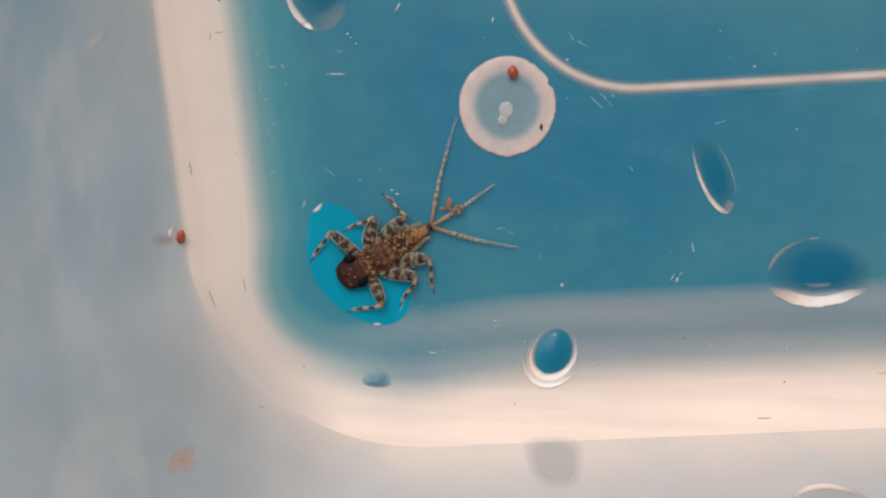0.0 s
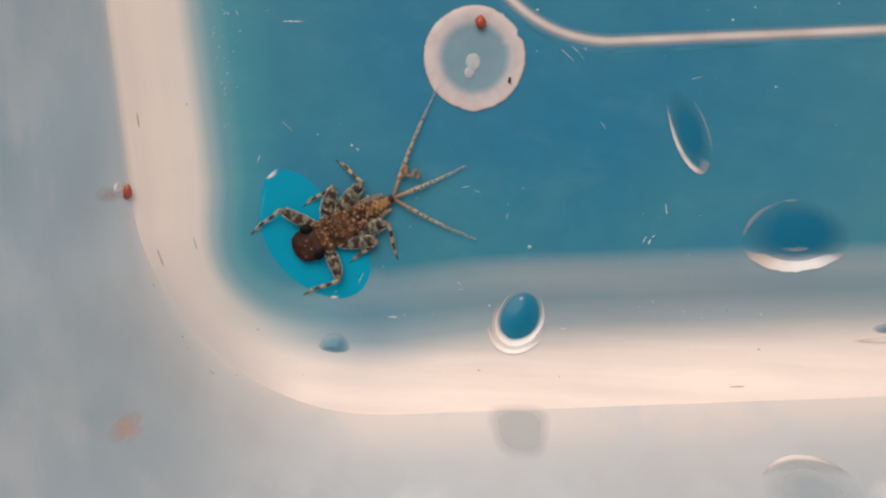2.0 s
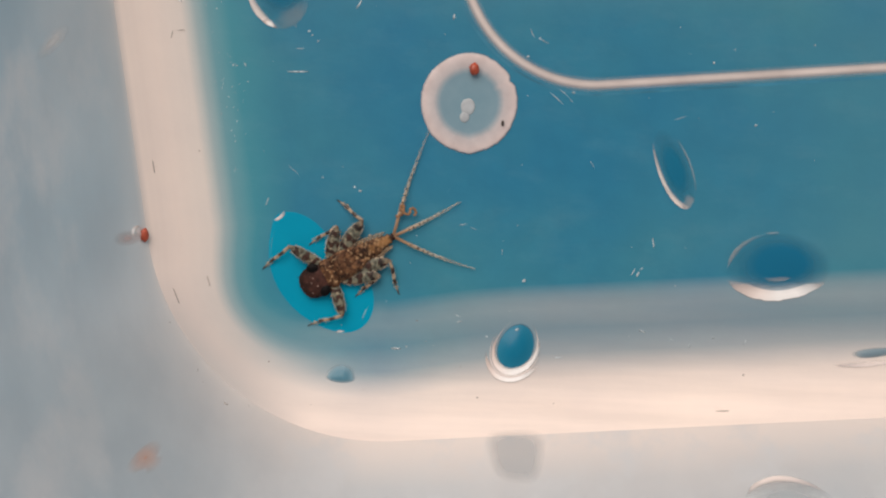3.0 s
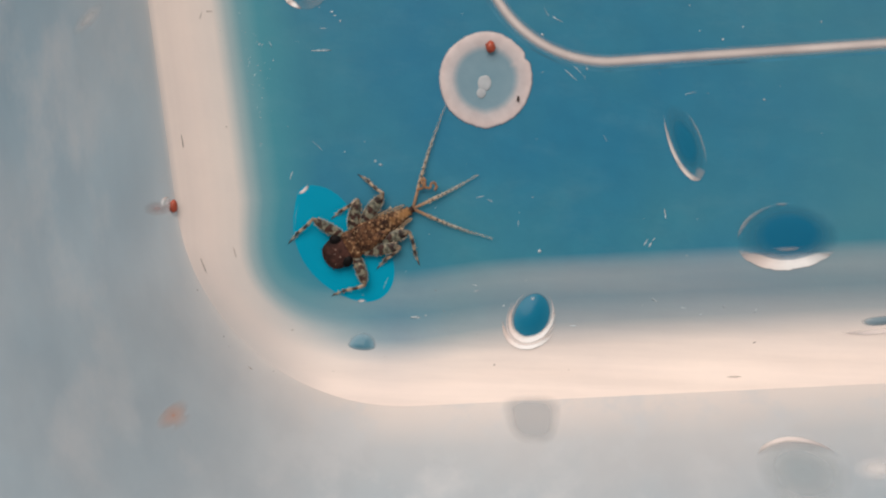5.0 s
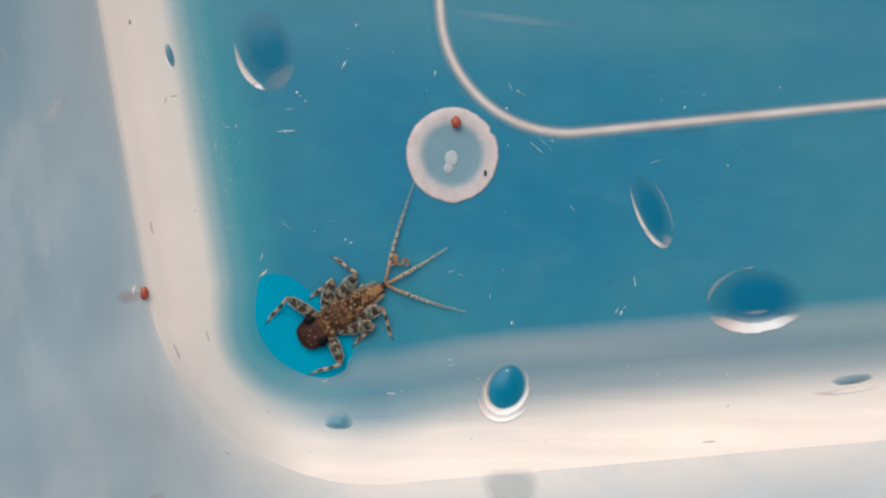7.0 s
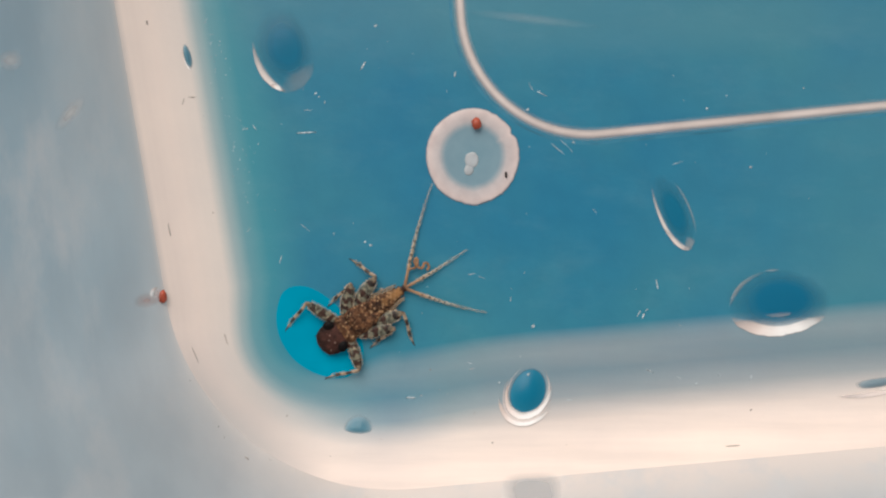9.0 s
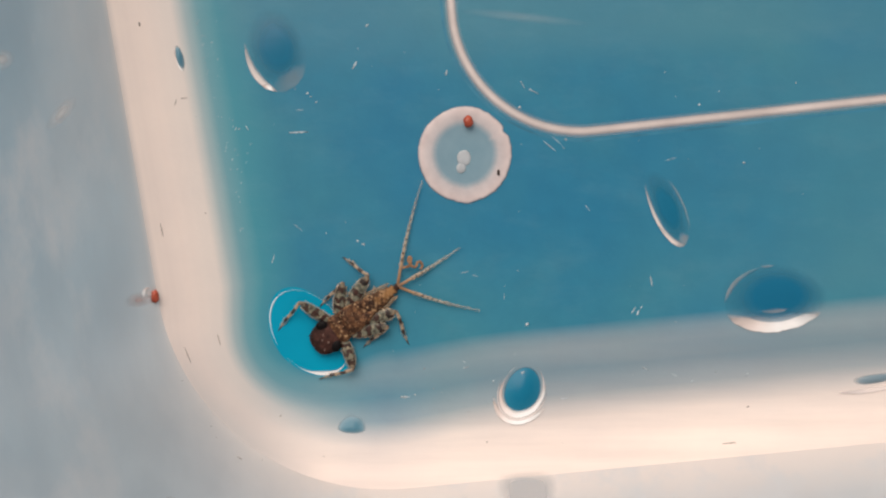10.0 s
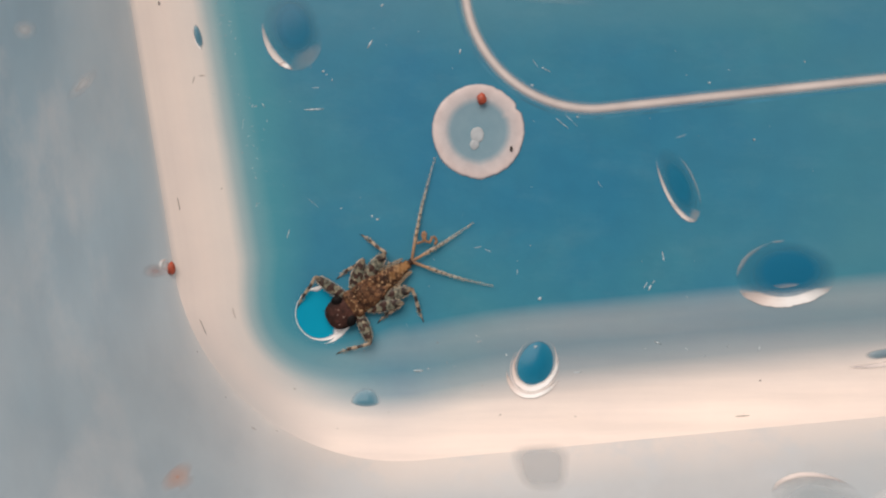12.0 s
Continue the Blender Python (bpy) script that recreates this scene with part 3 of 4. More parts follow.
def build_ridge(tray):
    """The raised line moulded round the middle of the floor."""
    line = rounded([(2.5, 9.52), (64, 16.1), (60, 46), (-0.1, 46)], 11.5)
    prof = [(-0.7, 0.0), (-0.46, 0.012), (-0.25, 0.035), (-0.08, 0.05), (0.08, 0.05), (0.25, 0.035), (0.46, 0.012), (0.7, 0.0)]
    rings = [[(p.x + nrm.x * a, p.y + nrm.y * a, z + 0.005) for p, nrm in line] for a, z in prof]
    part("raised_line", skin(rings, [0.5 + a / 1.4 for a, _ in prof], caps=False), M_LINE, tray, "thin pale raised line moulded in the floor")


def build_hairline(tray):
    """A faint scratch that follows the raised line."""
    line = rounded([(2.5, 9.52), (64, 16.1), (60, 46), (-0.1, 46)], 11.5)
    prof = [(0.74, 0.002), (0.81, 0.004), (0.87, 0.004), (0.94, 0.002)]
    rings = [[(p.x + nrm.x * a, p.y + nrm.y * a, z + 0.004) for p, nrm in line] for a, z in prof]
    part("scratch", skin(rings, [0.5] * len(prof), caps=False), M_HAIRLINE, tray, "faint scratch along the raised line")


def build_boss():
    """The round moulded boss with its gate mark."""
    boss = new("moulded_boss")
    boss.location = Vector((2.83, 8.72, 0)) * MM
    tagged(boss, "round milky white moulded ring on the blue tray floor", "plastic ring")
    n = 160

    def reach(a):
        r = 4.19 + 0.05 * math.cos(2 * a + math.pi) + 0.03 * math.sin(5 * a) + 0.055 * noise.noise(Vector((math.cos(a) * 9, math.sin(a) * 9, 0))) + 0.035 * noise.noise(Vector((math.cos(a) * 25, math.sin(a) * 25, 4)))
        notch = (a - math.radians(30) + math.pi) % (2 * math.pi) - math.pi
        r -= 0.24 * math.exp(-(notch / 0.06) ** 2)
        point = (a - math.radians(272) + math.pi) % (2 * math.pi) - math.pi
        return 1.02 * r + 0.18 * math.exp(-(point / 0.2) ** 2)
    rings, us = [], []
    for f, z in ((0.02, 0.05), (0.3, 0.05), (0.5, 0.055), (0.6, 0.065), (0.68, 0.085), (0.76, 0.11), (0.86, 0.12), (0.94, 0.11), (0.985, 0.07), (1.0, 0.005)):
        rings.append([(math.cos(2 * math.pi * k / n) * reach(2 * math.pi * k / n) * f, math.sin(2 * math.pi * k / n) * reach(2 * math.pi * k / n) * f, z) for k in range(n)])
        us.append(f)
    part("ring", skin(rings, us), M_BOSS, boss, "milky ring clearing to blue in its middle")
    for x, y, r, h in ((-0.08, -0.35, 0.62, 0.3), (-0.33, -1.25, 0.42, 0.26)):
        bm = bmesh.new()
        bmesh.ops.create_icosphere(bm, subdivisions=3, radius=1)
        for v in bm.verts:
            k = 1 + 0.12 * noise.noise(v.co * 1.7 + Vector((x, y, 3)))
            v.co = Vector((x + v.co.x * r * k, y + v.co.y * r * 1.15 * k, 0.06 + v.co.z * h * 0.4)) * MM
        part("gate_mark", bm, M_GATE, boss, "pale knob left by moulding")
    return boss


# ---- drops ----
def lip(spot, out, mid, spread, depth, lift, steps=32, across=7):
    """A curved strip for a painted highlight along part of a drop's rim; spot gives a place from a share of the radius
    and an angle in radians.
    """
    rings, us = [], []
    for k in range(steps + 1):
        q = -1 + 2 * k / steps
        deep = depth * (1 - abs(q) ** 2.2) + 0.02
        ring = []
        for j in range(across):
            v = j / (across - 1)
            x, y, z = spot(out - deep * (1 - v), mid + spread * q)
            ring.append((x, y, z + lift + 0.02 * math.sin(math.pi * v)))
        rings.append(ring)
        us.append(k / steps)
    return skin(rings, us, closed=False, caps=False, vs=[j / (across - 1) for j in range(across)])


def drop(cx, cy, a, b, turn, height, label, glints=(), water=None, boxy=0.0, flat=1.0, shift=(0, 0)):
    """A low water drop or a flat painted patch: a dome and painted highlights (share of the radius, middle angle, half
    spread, depth, material).
    """
    thing = new("drop_or_patch")
    z0 = surface(cx, cy)
    thing.location = Vector((cx, cy, z0)) * MM
    tagged(thing, label, "water drop", "water drops in the tray")
    c0, s0 = math.cos(radians(turn)), math.sin(radians(turn))
    n = 56

    def spot(f, ang):
        c, s = math.cos(ang), math.sin(ang)
        e = 1 - 0.55 * boxy
        u, v = math.copysign(abs(c) ** e, c) * a * f, math.copysign(abs(s) ** e, s) * b * f
        u *= 1 + 0.3 * boxy * v / b
        v *= flat if v < 0 else 1
        k = 1 + 0.035 * math.sin(2 * ang + cx) + 0.02 * math.sin(3 * ang + cy)
        x, y = (u * c0 - v * s0) * k, (u * s0 + v * c0) * k
        return x, y, surface(cx + x, cy + y) - z0
    rings, us = [], []
    for k in range(12):
        f = 0.002 + 0.998 * k / 11
        ring = []
        for j in range(n):
            x, y, z = spot(min(f, 1.004), 2 * math.pi * j / n)
            ring.append((x + shift[0] * (1 - f), y + shift[1] * (1 - f), z + 0.012 + height * max(0.0, 1 - f * f) ** 1.5 - 0.008 * (k > 10)))
        rings.append(ring)
        us.append(min(f, 1.0))
    part("dome", skin(rings, us, caps=False), water or M_DROP, thing, "low thin dome of a drop or flat patch").visible_shadow = False
    # Bright light on the drop, painted as white strips.
    for i, (f, mid, spread, depth, mat) in enumerate(glints):
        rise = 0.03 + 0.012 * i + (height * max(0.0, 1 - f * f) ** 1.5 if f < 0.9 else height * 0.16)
        part("white_glint" if mat in (M_GLINT_BRIGHT, M_GLINT_SOFT) else "pale_glint", lip(spot, f, radians(mid - turn), radians(spread), depth, rise), mat, thing, "white highlight painted as a crescent on the drop's rim" if mat in (M_GLINT_BRIGHT, M_GLINT_SOFT) else "faint pale highlight painted on the drop")
    return thing


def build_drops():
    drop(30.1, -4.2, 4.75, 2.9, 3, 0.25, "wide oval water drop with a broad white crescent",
         ((1.0, 271, 66, 0.62, M_GLINT_BRIGHT), (0.97, 145, 42, 0.10, M_GLINT_HAZY), (1.0, 98, 8, 0.06, M_GLINT_HAZY), (0.42, 272, 42, 0.13, M_GLINT_HAZY)), shift=(0.4, 0.6))
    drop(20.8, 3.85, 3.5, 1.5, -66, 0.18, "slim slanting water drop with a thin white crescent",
         ((1.02, 226, 78, 0.26, M_GLINT_SOFT), (1.0, 250, 32, 0.16, M_GLINT_SOFT), (1.0, -62, 26, 0.3, M_GLINT_HAZY), (1.0, 22, 50, 0.12, M_GLINT_HAZY)), M_DROP_HAZY)
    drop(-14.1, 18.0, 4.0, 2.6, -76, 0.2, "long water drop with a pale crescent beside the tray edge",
         ((1.0, 222, 50, 0.22, M_GLINT_SOFT), (1.0, 250, 13, 0.14, M_GLINT_BRIGHT), (1.0, -58, 50, 0.55, M_GLINT_THIN)), M_DROP_HAZY, shift=(0.3, 0.6))
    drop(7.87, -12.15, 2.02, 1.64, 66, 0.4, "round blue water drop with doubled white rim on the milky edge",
         ((1.54, 256, 72, 0.40, M_GLINT_BRIGHT), (1.16, 262, 160, 0.14, M_GLINT_SOFT), (1.24, 262, 118, 0.34, M_GLINT_BRIGHT), (1.34, 250, 110, 0.12, M_GLINT_SOFT), (0.8, 94, 9, 0.14, M_GLINT)), M_DROP_EDGE)
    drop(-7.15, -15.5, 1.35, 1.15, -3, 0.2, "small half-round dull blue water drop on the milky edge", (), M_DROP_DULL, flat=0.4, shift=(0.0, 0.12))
    drop(-22.6, 17.4, 1.15, 0.36, -74, 0.25, "tiny narrow water drop on the milky edge", ((1.1, 225, 80, 0.35, M_GLINT_BRIGHT),), M_DROP_DULL)
    # The round drop's reflection in the wall, painted as a grey patch.
    drop(8.1, -20.75, 2.35, 1.9, 2, 0.02, "flat grey patch painting a drop's reflection on the side wall", (), M_DROP_REFLECTION, boxy=0.75)
    # The oval drop's reflected arc, painted on the wall with its pale continuation.
    drop(29.6, -23.2, 3.9, 2.3, 4, 0.03, "wide dull patch painting the oval drop's reflection on the wall", ((1.02, 92, 66, 0.40, M_GLINT_HAZY), (1.0, 96, 56, 0.16, M_GLINT_SOFT)), M_ARC_REFLECTION)
    drop(35.6, -22.6, 2.3, 0.8, 8, 0.03, "pale cloudy streak continuing the reflected arc on the wall", (), M_STREAK)
    drop(-21.1, -20.9, 1.25, 1.2, 20, 0.02, "faint orange smear low on the side wall", (), M_SMEAR_ORANGE)
    # The grain's mirror image in the wall, painted pink, with a white glint.
    drop(-25.0, -4.2, 0.9, 0.7, 0, 0.02, "faint pink reflection of a red grain painted on the wall", (), M_GRAIN_REFLECTION)
    drop(-24.4, -3.6, 0.42, 0.5, 20, 0.06, "tiny white glint painted beside a red grain", ((1.0, 160, 90, 0.7, M_GLINT_BRIGHT),), M_STREAK)
    drop(-30.6, 11.3, 1.7, 0.5, 66, 0.02, "faint pale streak on the side wall", (), M_STREAK)
    drop(-34.2, 15.0, 1.0, 0.7, 80, 0.02, "faint pale smudge on the side wall", (), M_STREAK)
    # Light reflected off the water's surface, painted as a pale floor streak.
    drop(8.0, 21.0, 6.0, 0.55, -6, 0.01, "faint pale reflection painted as a streak on the tray floor", (), M_FLOOR_REFLECTION)
    drop(38.7, -11.2, 1.9, 0.45, 8, 0.2, "small flat grey water streak on the milky edge", ((2.5, 268, 52, 1.2, M_GLINT_SOFT),), M_DROP_GREY, boxy=0.3)


# ---- the film of water under the nymph ----
def build_film():
    """A film of clear water. It draws in by sinking through the floor, level by level."""
    levels = [(-0.1, 0.05, 5.65, 3.8, -56), (-0.2, -0.05, 5.1, 3.65, -54), (-0.32, -0.07, 4.15, 3.0, -56),
              (-0.6, -0.3, 3.1, 2.8, -50), (-0.7, -0.4, 2.5, 2.45, 0), (-0.75, -0.45, 2.2, 2.15, 0), (-0.75, -0.45, 0.2, 0.2, 0)]
    n, rings, us = 64, [], []
    for k, (x, y, a, b, turn) in enumerate(levels):
        c0, s0 = math.cos(radians(turn)), math.sin(radians(turn))
        ring = []
        for j in range(n):
            ang = 2 * math.pi * j / n - radians(turn)
            lean = (math.degrees(2 * math.pi * j / n) - 62 + 180) % 360 - 180
            corner = (math.degrees(2 * math.pi * j / n) - 132 + 180) % 360 - 180
            foot = (math.degrees(2 * math.pi * j / n) - 288 + 180) % 360 - 180
            w = 1 + (0.09 * math.exp(-(corner / 17) ** 2) + 0.02 * math.exp(-(foot / 28) ** 2)) * (k < 2) - 0.24 * math.exp(-(lean / 34) ** 2) * (k < 2) + (0.05 * math.sin(2 * ang + 0.6) + 0.03 * math.sin(3 * ang)) * (k < 3)
            u, v = math.cos(ang) * a * w, math.sin(ang) * b * w
            ring.append((x + u * c0 - v * s0, y + u * s0 + v * c0, 0.012 * k))
        rings.append(ring)
        us.append(k / 6)
    ob = part("water_film", skin(rings, us), M_FILM, smooth=False)
    def rim_spot(f, ang):
        u, v = math.cos(ang + radians(56)) * 5.62 * f, math.sin(ang + radians(56)) * 3.8 * f
        c0, s0 = math.cos(radians(-56)), math.sin(radians(-56))
        return u * c0 - v * s0 - 0.1, u * s0 + v * c0 + 0.05, 0.0
    # Glints at the film's edge, painted as small white strips.
    for mid, spread, depth in ((130, 9, 0.075), (-32, 9, 0.05), (-75, 6, 0.03), (165, 22, 0.02)):
        part("pale_glint", lip(rim_spot, 1.10 if mid == 130 else 1.0, radians(mid), radians(spread), depth, -0.006, 14, 5), M_GLINT_HAZY if spread > 12 else M_GLINT_SOFT, ob, "white glint painted at the edge of the film")
    return tagged(ob, "bright cyan film of clear water on the tray floor", "water film")


def build_film_glint(parent, name, marks, label, middle=(-0.75, -0.45), size=(2.45, 2.45), turn=0, least=0.025):
    """An uneven white highlight round the film, painted as a strip; marks: middle angle, half spread, depth."""
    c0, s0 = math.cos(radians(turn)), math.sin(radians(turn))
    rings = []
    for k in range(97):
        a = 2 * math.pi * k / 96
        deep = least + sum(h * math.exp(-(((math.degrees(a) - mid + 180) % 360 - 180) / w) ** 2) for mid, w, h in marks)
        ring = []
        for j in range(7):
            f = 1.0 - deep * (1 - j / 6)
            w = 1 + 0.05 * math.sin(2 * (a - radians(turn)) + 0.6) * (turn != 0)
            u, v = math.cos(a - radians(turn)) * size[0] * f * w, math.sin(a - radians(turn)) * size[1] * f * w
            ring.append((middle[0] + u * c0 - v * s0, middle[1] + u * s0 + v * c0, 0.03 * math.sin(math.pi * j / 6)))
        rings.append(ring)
    return part(name, skin(rings, [0.5] * 97, closed=False, caps=False, vs=[j / 6 for j in range(7)]), M_GLINT_BRIGHT, parent, label)


# ---- grains and flecks ----
def grain_thing(name, x, y, size, mat, label, z=0.0, seed=0):
    bm = bmesh.new()
    bmesh.ops.create_icosphere(bm, subdivisions=2, radius=1)
    for v in bm.verts:
        k = 1 + 0.35 * noise.noise(v.co * 1.3 + Vector((seed, 1, 2)))
        v.co = Vector((v.co.x * size[0], v.co.y * size[1], v.co.z * size[2])) * k * MM
    ob = part(name, bm, mat)
    ob.location = Vector((x, y, surface(x, y) + z + size[2] * 0.8)) * MM
    return tagged(ob, label, "grain", "grains in the tray")


def build_flecks():
    """Pale flecks and hair scratches strewn over the floor and edge, as one sheet of bits."""
    rnd = random.Random(7)
    bm = bmesh.new()
    known = [(-12.0, 10.7, 1.05, 0.09, 3), (8.3, -6.4, 0.2, 0.16, 40), (18.7, -10.3, 0.4, 0.08, -25), (27.6, 7.9, 0.14, 0.12, 0), (19.3, -2.6, 0.55, 0.07, 100),
             (11.8, 10.0, 0.14, 0.12, 0), (7.7, 12.9, 0.16, 0.1, 30), (-2.5, -12.8, 0.5, 0.12, 0), (-12.0, 2.2, 0.7, 0.025, -40), (-6.2, 0.7, 0.16, 0.12, 0),
             (-6.7, 1.0, 0.12, 0.1, 0), (17.7, -5.2, 0.4, 0.06, 60), (-11.2, 14.2, 0.16, 0.1, 20), (-10.9, 13.9, 0.1, 0.08, 0), (-10.4, 13.4, 0.14, 0.07, 60), (10.4, 9.4, 0.9, 0.05, -40), (-14.2, -0.6, 0.45, 0.05, 75), (2.9, -10.2, 0.3, 0.06, 15), (5.3, -11.4, 0.12, 0.1, 0), (-2.4, -12.8, 0.12, 0.1, 0), (-1.6, -12.6, 0.1, 0.09, 0), (6.3, -4.0, 0.3, 0.035, 85),
             (18.1, -5.4, 0.25, 0.05, 50), (24.9, -10.6, 0.14, 0.1, 0), (27.6, -10.9, 0.35, 0.06, 65), (22.8, -11.4, 0.12, 0.1, 0), (11.6, -12.9, 0.4, 0.05, 4), (-21.1, 20.5, 0.09, 0.08, 0),
             (-11.9, 12.7, 0.4, 0.035, 2), (9.0, 14.3, 0.6, 0.05, -25), (8.0, 14.9, 0.5, 0.04, -60), (32.3, 15.0, 0.1, 0.09, 0), (23.7, 13.1, 0.14, 0.12, 0), (7.75, 12.9, 0.14, 0.1, 90),
             (-16.6, 11.1, 0.3, 0.05, -60), (-17.3, 11.0, 0.16, 0.05, 30), (-7.0, 16.7, 0.5, 0.1, 60), (-5.9, 20.3, 0.2, 0.12, 40), (1.2, 16.0, 0.3, 0.1, 80), (13.7, 3.9, 0.4, 0.03, -55), (11.0, 9.9, 0.6, 0.03, -40),
             (11.6, 9.3, 0.3, 0.025, -50), (2.8, -1.8, 0.45, 0.04, 12), (3.7, -2.1, 0.35, 0.035, -20), (18.1, -5.4, 0.3, 0.09, 70), (18.4, -4.9, 0.2, 0.05, 40), (2.7, -9.7, 0.28, 0.035, -15), (21.3, -10.9, 0.3, 0.03, -30)]
    for k in range(60):
        f = rnd.random()
        known.append((-21.0 + 4.6 * f + rnd.gauss(0, 0.8), 20.0 - 17.0 * f + rnd.gauss(0, 1.6), rnd.uniform(0.03, 0.09), rnd.uniform(0.02, 0.06), rnd.uniform(-70, 70)))
    for k in range(45):
        x, y = rnd.uniform(-18, 36), rnd.uniform(-13, 20)
        if -16 < x < -4 and -13 < y < 1:
            continue
        long = rnd.random() < 0.1
        known.append((x, y, rnd.uniform(0.25, 0.7) if long else rnd.uniform(0.03, 0.08), rnd.uniform(0.02, 0.03) if long else rnd.uniform(0.03, 0.07), rnd.uniform(-70, 70)))
    for x, y, lx, ly, turn in known:
        made = bmesh.ops.create_icosphere(bm, subdivisions=1, radius=1)["verts"]
        c0, s0 = math.cos(radians(turn)), math.sin(radians(turn))
        z = surface(x, y)
        for v in made:
            u, w = v.co.x * lx, v.co.y * ly
            v.co = Vector((x + u * c0 - w * s0, y + u * s0 + w * c0, z + 0.014 + v.co.z * 0.01)) * MM
    ob = part("flecks", bm, M_FLECK)
    return tagged(ob, "tiny pale flecks and hair scratches on tray floor", "flecks", kind="stuff")


def build_specks():
    """Dark dust specks and short fibres on the milky edge."""
    rnd = random.Random(11)
    bm = bmesh.new()
    spots = [(-20.2, 3.5, 0.07, 0.07, 0), (-18.9, -15.0, 0.1, 0.05, 40), (-0.8, -10.3, 0.09, 0.05, 0), (-13.4, -14.4, 0.1, 0.06, 30), (4.7, -16.6, 0.1, 0.06, 10), (27.5, -13.6, 0.13, 0.07, 20),
             (-23.7, 1.9, 0.05, 0.7, 12), (-21.3, -9.0, 0.05, 0.9, 24), (-18.9, -7.7, 0.04, 0.6, 18), (25.6, -16.6, 0.7, 0.06, 4), (-16.4, -17.6, 0.3, 0.05, -30), (-26.0, 20.2, 0.12, 0.25, 10), (-22.9, 13.3, 0.03, 0.45, -12), (-22.3, 13.75, 0.5, 0.03, 8)]
    for k in range(10):
        spots.append((rnd.uniform(-24, 36), rnd.uniform(-18, -11), rnd.uniform(0.03, 0.07), rnd.uniform(0.03, 0.05), rnd.uniform(0, 90)))
    for x, y, lx, ly, turn in spots:
        made = bmesh.ops.create_icosphere(bm, subdivisions=1, radius=1)["verts"]
        c0, s0 = math.cos(radians(turn)), math.sin(radians(turn))
        z = surface(x, y)
        for v in made:
            u, w = v.co.x * lx, v.co.y * ly
            v.co = Vector((x + u * c0 - w * s0, y + u * s0 + w * c0, z + 0.02 + v.co.z * 0.04)) * MM
    ob = part("dust_specks", bm, M_DUST)
    return tagged(ob, "dark dust specks and fibres on the milky edge", "dust", kind="stuff")


# ---- the nymph ----
def hairs(rows, seed, thick=0.022):
    """Many short fine hairs; rows: root, tip."""
    rnd = random.Random(seed)
    bm = bmesh.new()
    for root, tip in rows:
        root, tip = Vector(root), Vector(tip)
        d = (tip - root).normalized()
        side = d.orthogonal().normalized()
        up = d.cross(side)
        r = thick * rnd.uniform(0.7, 1.2)
        foot = [bm.verts.new((root + side * (math.cos(a) * r) + up * (math.sin(a) * r)) * MM) for a in (0, 2.1, 4.2)]
        end = bm.verts.new(tip * MM)
        for k in range(3):
            bm.faces.new((foot[k], foot[(k + 1) % 3], end))
    return bm


